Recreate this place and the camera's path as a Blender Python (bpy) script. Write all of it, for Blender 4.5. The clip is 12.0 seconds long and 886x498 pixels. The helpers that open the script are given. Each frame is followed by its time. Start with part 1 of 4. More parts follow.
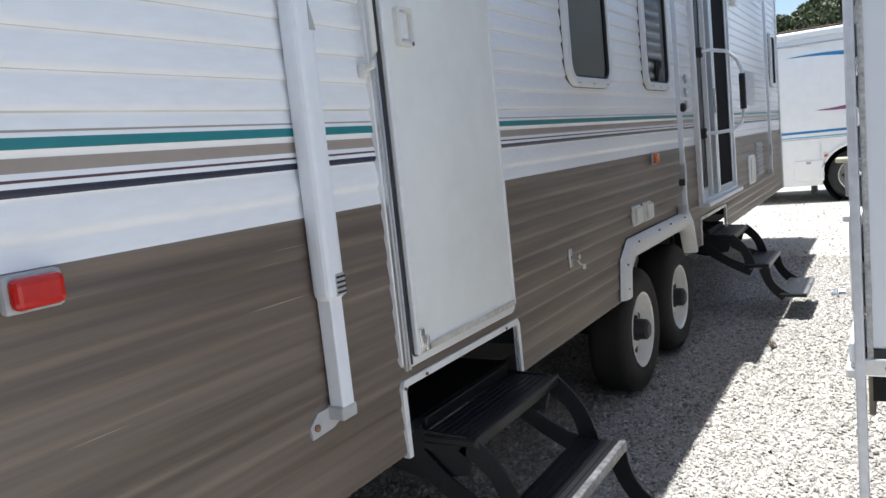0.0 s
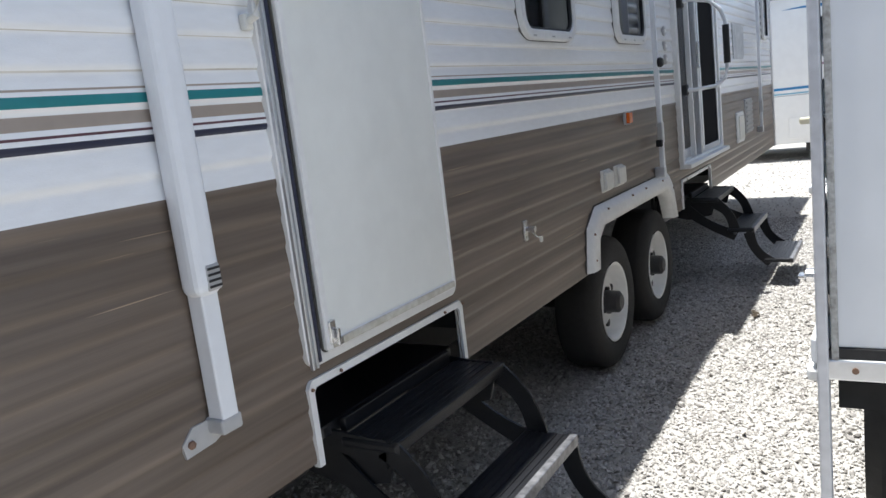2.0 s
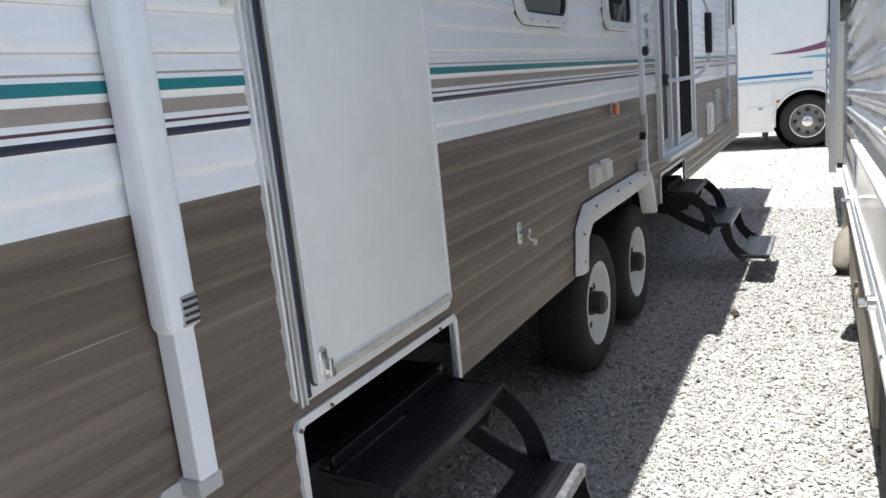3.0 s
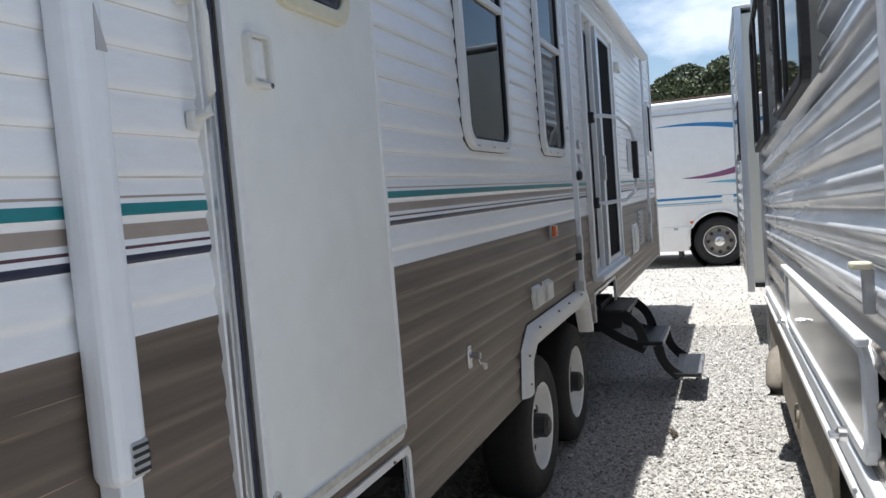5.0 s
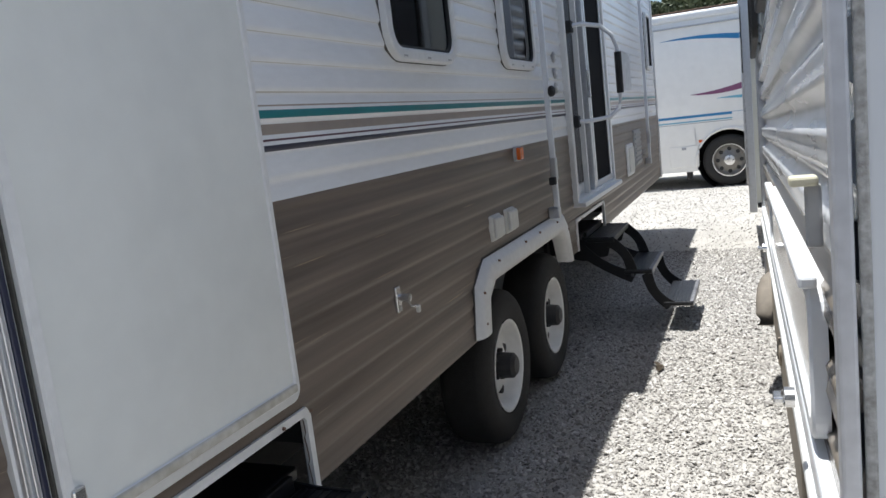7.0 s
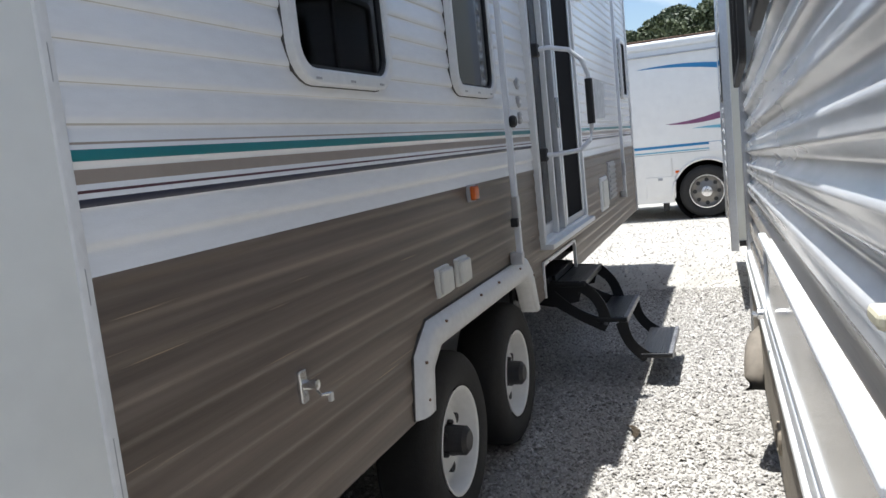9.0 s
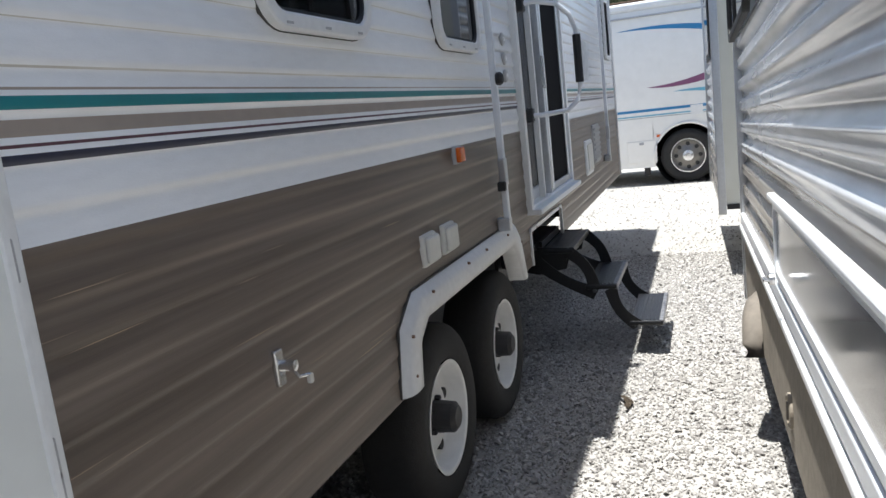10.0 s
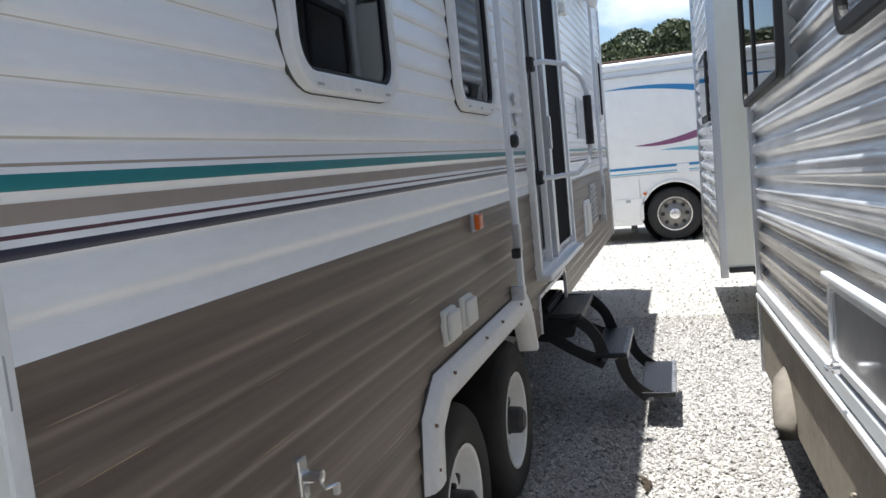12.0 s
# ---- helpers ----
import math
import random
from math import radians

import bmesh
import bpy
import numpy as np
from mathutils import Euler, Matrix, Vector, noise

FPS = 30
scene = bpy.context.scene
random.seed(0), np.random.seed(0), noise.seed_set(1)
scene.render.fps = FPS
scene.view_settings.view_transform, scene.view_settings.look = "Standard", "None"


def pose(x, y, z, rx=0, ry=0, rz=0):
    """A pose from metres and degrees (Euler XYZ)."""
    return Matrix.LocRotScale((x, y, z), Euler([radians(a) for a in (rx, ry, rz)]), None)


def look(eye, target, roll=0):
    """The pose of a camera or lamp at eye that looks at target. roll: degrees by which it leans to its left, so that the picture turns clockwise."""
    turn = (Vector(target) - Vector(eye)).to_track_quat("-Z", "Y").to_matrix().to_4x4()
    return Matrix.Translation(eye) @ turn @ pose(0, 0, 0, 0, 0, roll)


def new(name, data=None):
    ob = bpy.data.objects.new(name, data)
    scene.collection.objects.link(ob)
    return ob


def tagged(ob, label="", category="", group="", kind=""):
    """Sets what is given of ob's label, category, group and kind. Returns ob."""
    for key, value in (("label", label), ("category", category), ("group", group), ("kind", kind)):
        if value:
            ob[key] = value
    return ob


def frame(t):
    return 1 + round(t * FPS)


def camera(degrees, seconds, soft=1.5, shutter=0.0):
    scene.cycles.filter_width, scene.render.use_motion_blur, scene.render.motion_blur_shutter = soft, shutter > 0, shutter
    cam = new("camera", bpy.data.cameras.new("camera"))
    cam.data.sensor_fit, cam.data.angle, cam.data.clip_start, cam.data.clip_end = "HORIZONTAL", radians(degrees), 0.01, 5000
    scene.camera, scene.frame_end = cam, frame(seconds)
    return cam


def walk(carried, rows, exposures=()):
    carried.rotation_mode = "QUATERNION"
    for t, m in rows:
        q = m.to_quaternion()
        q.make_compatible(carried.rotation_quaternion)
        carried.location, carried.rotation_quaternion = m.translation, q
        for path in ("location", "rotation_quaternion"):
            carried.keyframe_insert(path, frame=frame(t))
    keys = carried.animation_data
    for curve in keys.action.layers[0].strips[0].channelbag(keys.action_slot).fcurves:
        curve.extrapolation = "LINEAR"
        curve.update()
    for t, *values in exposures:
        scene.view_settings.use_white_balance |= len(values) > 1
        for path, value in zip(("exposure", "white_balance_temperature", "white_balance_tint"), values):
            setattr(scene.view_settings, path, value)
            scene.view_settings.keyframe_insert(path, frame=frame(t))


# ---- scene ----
cam = camera(61.0, 12.0)
PATH = [
    (0, (1.179, 0.343, 1.512), (0.141, 2.035, 1.265), -6.0),
    (0.5, (1.176, 0.362, 1.51), (0.161, 2.063, 1.235), -6.1),
    (1, (1.201, 0.42, 1.517), (0.202, 2.125, 1.205), -5.9),
    (1.5, (1.228, 0.516, 1.514), (0.226, 2.214, 1.175), -6.0),
    (2, (1.221, 0.691, 1.498), (0.183, 2.365, 1.15), -6.9),
    (2.5, (1.167, 0.779, 1.504), (0.135, 2.445, 1.102), -6.8),
    (3, (0.98, 0.853, 1.544), (0.06, 2.581, 1.133), -5.7),
    (3.5, (0.917, 0.915, 1.604), (0.037, 2.703, 1.439), -4.7),
    (3.7, (0.933, 0.911, 1.613), (0.054, 2.707, 1.588), -4.9),
    (5.3, (0.869, 0.87, 1.572), (0.157, 2.725, 1.385), -4.5),
    (5.5, (0.876, 0.887, 1.576), (0.162, 2.741, 1.348), -4.6),
    (6, (0.896, 0.922, 1.586), (0.203, 2.774, 1.29), -4.7),
    (6.5, (0.953, 1.107, 1.521), (0.219, 2.943, 1.22), -5.9),
    (7, (1.02, 1.281, 1.521), (0.24, 3.096, 1.207), -6.6),
    (7.5, (1.022, 1.4, 1.515), (0.246, 3.22, 1.223), -6.8),
    (7.7, (0.984, 1.464, 1.505), (0.226, 3.295, 1.234), -6.8),
    (9.3, (0.972, 1.831, 1.547), (0.251, 3.678, 1.293), -6.1),
    (9.5, (0.977, 1.858, 1.539), (0.253, 3.701, 1.257), -6.5),
    (10, (0.883, 1.94, 1.513), (0.21, 3.792, 1.17), -6.6),
    (10.5, (0.742, 2.034, 1.544), (0.134, 3.904, 1.177), -5.6),
    (11, (0.703, 2.071, 1.563), (0.103, 3.953, 1.253), -5.6),
    (11.5, (0.695, 2.089, 1.569), (0.087, 3.978, 1.315), -5.8),
    (12, (0.692, 2.088, 1.569), (0.085, 3.982, 1.354), -5.7),
]
LIGHT = [(0.0, 1.15), (2.5, 1.12), (3.6, 1.27), (5.5, 0.74), (7.0, 0.80), (9.5, 1.02), (12.0, 1.05)]
walk(cam, [(t, look(eye, target, roll)) for t, eye, target, roll in PATH], [(t, stops, 6150, 9) for t, stops in LIGHT])

# ---- world and sun ----
GZ = 0.10                      # height of the gravel
SUN_TO = Vector((-0.118, 0.02, 1.0)).normalized()
world = bpy.data.worlds.new("sky")
scene.world = world
world.use_nodes = True
wn = world.node_tree.nodes
sky = wn.new("ShaderNodeTexSky")
sky.sky_type = "NISHITA"
sky.sun_disc = False
sky.sun_elevation = math.asin(SUN_TO.z)
sky.sun_rotation = math.atan2(SUN_TO.x, SUN_TO.y)
wl = world.node_tree.links
# white fair-weather clouds over the blue
wtc = wn.new("ShaderNodeTexCoord")
wmap = wn.new("ShaderNodeMapping")
wmap.inputs["Scale"].default_value = (1.0, 1.0, 2.4)
wns = wn.new("ShaderNodeTexNoise")
wns.inputs["Scale"].default_value = 3.2
wns.inputs["Detail"].default_value = 7
wns.inputs["Roughness"].default_value = 0.58
wr = wn.new("ShaderNodeValToRGB")
wr.color_ramp.elements[0].position = 0.50
wr.color_ramp.elements[1].position = 0.66
wmix = wn.new("ShaderNodeMix")
wmix.data_type = "RGBA"
wl.new(wtc.outputs["Generated"], wmap.inputs["Vector"])
wl.new(wmap.outputs["Vector"], wns.inputs["Vector"])
wl.new(wns.outputs["Fac"], wr.inputs["Fac"])
wl.new(wr.outputs["Color"], wmix.inputs["Factor"])
wl.new(sky.outputs["Color"], wmix.inputs["A"])
wmix.inputs["B"].default_value = (7.0, 7.6, 8.6, 1)
wl.new(wmix.outputs["Result"], wn["Background"].inputs["Color"])
wn["Background"].inputs["Strength"].default_value = 0.078
sun = new("sun", bpy.data.lights.new("sun", "SUN"))
sun.data.energy = 4.3
sun.data.angle = radians(0.53)
sun.data.color = (1.0, 0.96, 0.89)
sun.matrix_world = look(SUN_TO * 40, (0, 0, 0))


# ---- materials ----
def mat(name, color, rough=0.5, metal=0.0, var=0.12, scale=30.0, bump=0.0, bscale=200.0,
        stretch=(1, 1, 1), second=None, coarse=2.5, spec=0.5, per_object=0.0):
    m = bpy.data.materials.new(name)
    m.use_nodes = True
    n, l = m.node_tree.nodes, m.node_tree.links
    p = n["Principled BSDF"]
    p.inputs["Roughness"].default_value = rough
    p.inputs["Metallic"].default_value = metal
    p.inputs["Specular IOR Level"].default_value = spec
    tc = n.new("ShaderNodeTexCoord")
    mp = n.new("ShaderNodeMapping")
    mp.inputs["Scale"].default_value = stretch
    l.new(tc.outputs["Object"], mp.inputs["Vector"])
    a = n.new("ShaderNodeTexNoise")
    a.inputs["Scale"].default_value, a.inputs["Detail"].default_value = scale, 5
    b = n.new("ShaderNodeTexNoise")
    b.inputs["Scale"].default_value, b.inputs["Detail"].default_value = coarse, 4
    for t in (a, b):
        l.new(mp.outputs["Vector"], t.inputs["Vector"])
    add = n.new("ShaderNodeMath")
    add.operation = "MULTIPLY_ADD"
    add.inputs[1].default_value = 0.5
    half = n.new("ShaderNodeMath")
    half.operation = "MULTIPLY"
    half.inputs[1].default_value = 0.5
    l.new(b.outputs["Fac"], half.inputs[0])
    l.new(a.outputs["Fac"], add.inputs[0])
    l.new(half.outputs[0], add.inputs[2])
    r = n.new("ShaderNodeValToRGB")
    r.color_ramp.elements[0].position, r.color_ramp.elements[1].position = 0.34, 0.66
    lo = second or [c * (1 - var) for c in color]
    hi = color if second else [min(1, c * (1 + var * 0.6)) for c in color]
    r.color_ramp.elements[0].color, r.color_ramp.elements[1].color = (*lo, 1), (*hi, 1)
    l.new(add.outputs[0], r.inputs["Fac"])
    l.new(r.outputs["Color"], p.inputs["Base Color"])
    rr = n.new("ShaderNodeMapRange")
    rr.inputs["To Min"].default_value, rr.inputs["To Max"].default_value = max(0.02, rough - 0.08), min(1, rough + 0.1)
    l.new(b.outputs["Fac"], rr.inputs["Value"])
    l.new(rr.outputs["Result"], p.inputs["Roughness"])
    if bump:
        bt = n.new("ShaderNodeTexNoise")
        bt.inputs["Scale"].default_value, bt.inputs["Detail"].default_value = bscale, 4
        l.new(mp.outputs["Vector"], bt.inputs["Vector"])
        bp = n.new("ShaderNodeBump")
        bp.inputs["Strength"].default_value, bp.inputs["Distance"].default_value = bump, 0.004
        l.new(bt.outputs["Fac"], bp.inputs["Height"])
        l.new(bp.outputs["Normal"], p.inputs["Normal"])
    if per_object:
        oi = n.new("ShaderNodeObjectInfo")
        hs = n.new("ShaderNodeHueSaturation")
        mr = n.new("ShaderNodeMapRange")
        mr.inputs["To Min"].default_value, mr.inputs["To Max"].default_value = 1 - per_object, 1 + per_object
        l.new(oi.outputs["Random"], mr.inputs["Value"])
        l.new(mr.outputs["Result"], hs.inputs["Value"])
        l.new(r.outputs["Color"], hs.inputs["Color"])
        l.new(hs.outputs["Color"], p.inputs["Base Color"])
    return m


def glass_mat(name, tint, rough=0.02):
    """Tinted sheet: see-through by its tint, mirror-like by Fresnel."""
    m = bpy.data.materials.new(name)
    m.use_nodes = True
    n, l = m.node_tree.nodes, m.node_tree.links
    n.remove(n["Principled BSDF"])
    tr, gl, fr, mx = (n.new("ShaderNodeBsdfTransparent"), n.new("ShaderNodeBsdfGlossy"),
                      n.new("ShaderNodeFresnel"), n.new("ShaderNodeMixShader"))
    tr.inputs["Color"].default_value = (*tint, 1)
    gl.inputs["Roughness"].default_value = rough
    fr.inputs["IOR"].default_value = 1.9
    l.new(fr.outputs[0], mx.inputs[0])
    l.new(tr.outputs[0], mx.inputs[1])
    l.new(gl.outputs[0], mx.inputs[2])
    l.new(mx.outputs[0], n["Material Output"].inputs["Surface"])
    return m


WHITE_SIDING = mat("white_siding", (0.86, 0.87, 0.88), 0.2, var=0.05, scale=60, coarse=1.2, bump=0.12, bscale=500, stretch=(1, 0.25, 1))
WOOD = mat("driftwood_siding", (0.21, 0.167, 0.133), 0.38, second=(0.085, 0.065, 0.05), scale=11, coarse=3.0,
           stretch=(1, 0.09, 4.0), bump=0.12, bscale=120)
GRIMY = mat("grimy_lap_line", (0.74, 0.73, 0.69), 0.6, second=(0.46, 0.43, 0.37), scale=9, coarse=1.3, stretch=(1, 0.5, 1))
wt = WOOD.node_tree
wtex = wt.nodes.new("ShaderNodeTexNoise")
wtex.inputs["Scale"].default_value, wtex.inputs["Detail"].default_value = 14, 2
wmp = wt.nodes.new("ShaderNodeMapping")
wmp.inputs["Scale"].default_value = (1, 0.12, 9)
wtc2 = wt.nodes.new("ShaderNodeTexCoord")
wrp = wt.nodes.new("ShaderNodeValToRGB")
wrp.color_ramp.elements[0].position, wrp.color_ramp.elements[1].position = 0.70, 0.76
wmx = wt.nodes.new("ShaderNodeMix")
wmx.data_type = "RGBA"
wmx.inputs["B"].default_value = (0.42, 0.32, 0.21, 1)
wp = wt.nodes["Principled BSDF"]
src = wp.inputs["Base Color"].links[0].from_socket
wt.links.new(wtc2.outputs["Object"], wmp.inputs["Vector"])
wt.links.new(wmp.outputs["Vector"], wtex.inputs["Vector"])
wt.links.new(wtex.outputs["Fac"], wrp.inputs["Fac"])
wt.links.new(wrp.outputs["Color"], wmx.inputs["Factor"])
wt.links.new(src, wmx.inputs["A"])
wt.links.new(wmx.outputs["Result"], wp.inputs["Base Color"])
TEAL = mat("teal_vinyl", (0.02, 0.20, 0.22), 0.35, var=0.08)
TAN = mat("tan_vinyl", (0.36, 0.30, 0.25), 0.38, var=0.08)
MAROON = mat("maroon_vinyl", (0.10, 0.04, 0.05), 0.4, var=0.08)
NAVY = mat("navy_vinyl", (0.022, 0.026, 0.055), 0.36, var=0.08)
DOOR = mat("door_gelcoat", (0.76, 0.77, 0.74), 0.5, var=0.05, scale=14, coarse=3, bump=0.2, bscale=900)
TRIM = mat("white_trim", (0.76, 0.76, 0.75), 0.4, var=0.08, scale=40)
DIRTY = mat("soiled_sill", (0.62, 0.60, 0.54), 0.55, second=(0.40, 0.37, 0.30), scale=50, coarse=9)
ALU = mat("mill_aluminium", (0.66, 0.67, 0.69), 0.32, metal=0.85, var=0.1, scale=60)
ARMW = mat("painted_awning_arm", (0.77, 0.79, 0.82), 0.32, var=0.04, scale=30)
SEAL = mat("dirty_sealant", (0.10, 0.095, 0.085), 0.8, second=(0.035, 0.033, 0.03), scale=30, coarse=5)
BLACK = mat("black_rubber", (0.018, 0.018, 0.019), 0.6, var=0.3, scale=80, bump=0.2, bscale=300)
TYRE = mat("tyre_rubber", (0.018, 0.0175, 0.0175), 0.75, var=0.3, scale=40, bump=0.4, bscale=160)
STEEL = mat("black_step_paint", (0.012, 0.0125, 0.015), 0.34, var=0.4, scale=60, bump=0.25, bscale=260)
WORN = mat("worn_step_edge", (0.34, 0.34, 0.35), 0.4, metal=0.5, second=(0.08, 0.08, 0.09), scale=45, coarse=12)
DARK = mat("dark_underbody", (0.012, 0.012, 0.012), 0.9, var=0.4)
INTERIOR = mat("dim_interior", (0.10, 0.09, 0.08), 0.8, var=0.2)
RIMW = mat("white_wheel_paint", (0.80, 0.80, 0.79), 0.35, var=0.08, scale=25)
HUB = mat("black_hub_cap", (0.02, 0.02, 0.023), 0.45, var=0.3)
RED = mat("red_lens", (0.52, 0.015, 0.01), 0.15, var=0.15, scale=90)
AMBER = mat("amber_lens", (0.62, 0.12, 0.01), 0.2, var=0.15, scale=90)
GREYPL = mat("grey_plastic", (0.42, 0.42, 0.42), 0.5, var=0.12)
CREAMPL = mat("aged_white_plastic", (0.68, 0.67, 0.62), 0.5, var=0.1)
YELLOWED = mat("yellowed_plastic", (0.66, 0.62, 0.47), 0.5, var=0.08)
GLASS = glass_mat("tinted_glass", (0.22, 0.23, 0.25))
CLEAR = glass_mat("clear_glass", (0.90, 0.92, 0.91))
SCREEN = mat("insect_screen", (0.012, 0.012, 0.013), 0.9, var=0.3, scale=400, spec=0.08)
CHROME = mat("bright_fitting", (0.72, 0.72, 0.72), 0.22, metal=0.9, var=0.12, scale=80)
RUST = mat("rusty_screw", (0.20, 0.12, 0.08), 0.7, var=0.4, scale=200)
RIB_METAL = mat("weathered_bright_siding", (0.74, 0.75, 0.77), 0.2, metal=0.42, var=0.22, scale=18, coarse=2.0, stretch=(1, 0.2, 1), bump=0.06, bscale=40)
RIB_TAN = mat("tan_ribbed_siding", (0.40, 0.36, 0.31), 0.26, metal=0.35, second=(0.17, 0.14, 0.11), scale=8, coarse=3, stretch=(1, 0.14, 5), bump=0.15, bscale=60)
SKIRT = mat("dusty_skirt", (0.33, 0.285, 0.225), 0.75, second=(0.22, 0.19, 0.15), scale=30, coarse=4, bump=0.3, bscale=120)
BAGDOOR = mat("baggage_door", (0.46, 0.45, 0.44), 0.14, metal=0.45, var=0.1, scale=20)
REARWALL = mat("rear_wall_panel", (0.72, 0.74, 0.76), 0.4, var=0.05, scale=10, coarse=1.5)
CAULK = mat("speckled_caulk", (0.55, 0.55, 0.53), 0.8, second=(0.25, 0.24, 0.22), scale=120, coarse=40, bump=0.5, bscale=300)
COACH = mat("coach_gelcoat", (0.80, 0.79, 0.76), 0.3, var=0.05, scale=8, coarse=0.8)
COACH_BLUE = mat("coach_blue", (0.03, 0.20, 0.42), 0.3, var=0.08)
COACH_TEAL = mat("coach_light_blue", (0.16, 0.42, 0.55), 0.3, var=0.08)
COACH_PLUM = mat("coach_plum", (0.22, 0.08, 0.16), 0.3, var=0.08)
COACH_GREY = mat("coach_grey", (0.35, 0.36, 0.38), 0.35, var=0.08)
CREAMWALL = mat("yellowed_end_panel", (0.78, 0.78, 0.73), 0.45, second=(0.68, 0.66, 0.55), scale=5, coarse=0.8, stretch=(1, 1, 0.5))
COACH_RIM = mat("dull_steel_wheel", (0.20, 0.19, 0.175), 0.35, metal=0.6, var=0.2, scale=30)
# Dark grey for the unseen south wall, so it bounces little light.
SHADEWALL = mat("dark_blocker_grey", (0.24, 0.24, 0.24), 0.8, var=0.15, scale=12, coarse=1.0)
CURTAIN = mat("beige_blind", (0.74, 0.71, 0.64), 0.8, var=0.1, scale=20)
# Greyer than the white trim: the rear corner's shade is in the colour.
TRIM_SHADED = mat("shaded_corner_moulding", (0.60, 0.61, 0.64), 0.45, metal=0.3, var=0.15, scale=40)
BARK = mat("bark", (0.16, 0.12, 0.09), 0.9, var=0.3, scale=20, bump=0.6, bscale=40)
LEAF = mat("leaves", (0.085, 0.105, 0.045), 0.6, second=(0.030, 0.045, 0.020), scale=3, coarse=0.9)
DEADLEAF = mat("dry_leaf", (0.10, 0.075, 0.05), 0.8, var=0.3, scale=60)


def gravel_mat(name, island):
    m = mat(name, (0.47, 0.45, 0.42), 0.85, second=(0.31, 0.295, 0.27), scale=55, coarse=3.0, bump=1.0, bscale=75)
    if island:
        n, l = m.node_tree.nodes, m.node_tree.links
        g = n.new("ShaderNodeNewGeometry")
        r = n.new("ShaderNodeValToRGB")
        r.color_ramp.elements[0].color = (0.24, 0.225, 0.21, 1)
        r.color_ramp.elements[1].color = (0.62, 0.60, 0.57, 1)
        e = r.color_ramp.elements.new(0.45)
        e.color = (0.44, 0.42, 0.395, 1)
        l.new(g.outputs["Random Per Island"], r.inputs["Fac"])
        l.new(r.outputs["Color"], n["Principled BSDF"].inputs["Base Color"])
    return m


GRAVEL = gravel_mat("crushed_limestone", False)
STONES = gravel_mat("limestone_chips", True)


# ---- mesh helpers ----
def part(name, bm, material, parent=None, label="", smooth=False):
    me = bpy.data.meshes.new(name)
    bm.to_mesh(me)
    bm.free()
    for m in (material if isinstance(material, (list, tuple)) else [material]):
        me.materials.append(m)
    if smooth:
        me.polygons.foreach_set("use_smooth", [True] * len(me.polygons))
    ob = new(name, me)
    if parent:
        ob.parent = parent
        if parent.type == "EMPTY":
            ob.matrix_parent_inverse = parent.matrix_basis.inverted()
    if label:
        ob["label"] = label
    return ob


def thing(name, at, label, category, group="", kind=""):
    e = new(name)
    e.matrix_basis = Matrix.Translation(at)
    e.empty_display_size = 0.1
    return tagged(e, label, category, group, kind)


def box(bm, x0, x1, y0, y1, z0, z1, bevel=0.0, seg=2, rot=None, m=0):
    r = bmesh.ops.create_cube(bm, size=1.0)
    vs = r["verts"]
    c = Vector(((x0 + x1) / 2, (y0 + y1) / 2, (z0 + z1) / 2))
    for v in vs:
        v.co = Vector((v.co.x * (x1 - x0), v.co.y * (y1 - y0), v.co.z * (z1 - z0)))
    fs = list({f for v in vs for f in v.link_faces})
    for f in fs:
        f.material_index = m
    if bevel:
        es = list({e for v in vs for e in v.link_edges})
        out = bmesh.ops.bevel(bm, geom=es, offset=bevel, segments=seg, affect="EDGES", profile=0.5)
        vs = list({v for f in out["faces"] for v in f.verts} | {v for v in vs if v.is_valid})
    for v in vs:
        v.co = (rot @ v.co if rot else v.co) + c
    return bm


def B(*a, **k):
    return box(bmesh.new(), *a, **k)


def tube(bm, pts, rad, seg=10, closed=False):
    """A round bar along points."""
    pts = [Vector(p) for p in pts]
    rings = []
    n = len(pts)
    for i, p in enumerate(pts):
        d = (pts[min(i + 1, n - 1)] - pts[max(i - 1, 0)]).normalized()
        ref = Vector((0, 0, 1)) if abs(d.z) < 0.9 else Vector((1, 0, 0))
        u = d.cross(ref).normalized()
        w = d.cross(u)
        rings.append([bm.verts.new(p + rad * (math.cos(a) * u + math.sin(a) * w)) for a in [2 * math.pi * k / seg for k in range(seg)]])
    for a, b in zip(rings, rings[1:]):
        for k in range(seg):
            bm.faces.new((a[k], a[(k + 1) % seg], b[(k + 1) % seg], b[k]))
    bm.faces.new(rings[0][::-1])
    bm.faces.new(rings[-1])
    return bm


def lathe(bm, profile, seg=48, axis="x", at=(0, 0, 0), caps=True):
    """Turn (radius, along) points round an axis."""
    rings = []
    at = Vector(at)
    for r, a in profile:
        ring = []
        for k in range(seg):
            t = 2 * math.pi * k / seg
            u, w = r * math.cos(t), r * math.sin(t)
            ring.append(bm.verts.new(at + (Vector((a, u, w)) if axis == "x" else Vector((u, a, w)) if axis == "y" else Vector((u, w, a)))))
        rings.append(ring)
    for a, b in zip(rings, rings[1:]):
        for k in range(seg):
            bm.faces.new((a[k], a[(k + 1) % seg], b[(k + 1) % seg], b[k]))
    for e in (rings[0], rings[-1]) if caps else ():
        if (e[0].co - e[seg // 2].co).length > 1e-6:
            bm.faces.new(e)
    bmesh.ops.recalc_face_normals(bm, faces=bm.faces)
    return bm


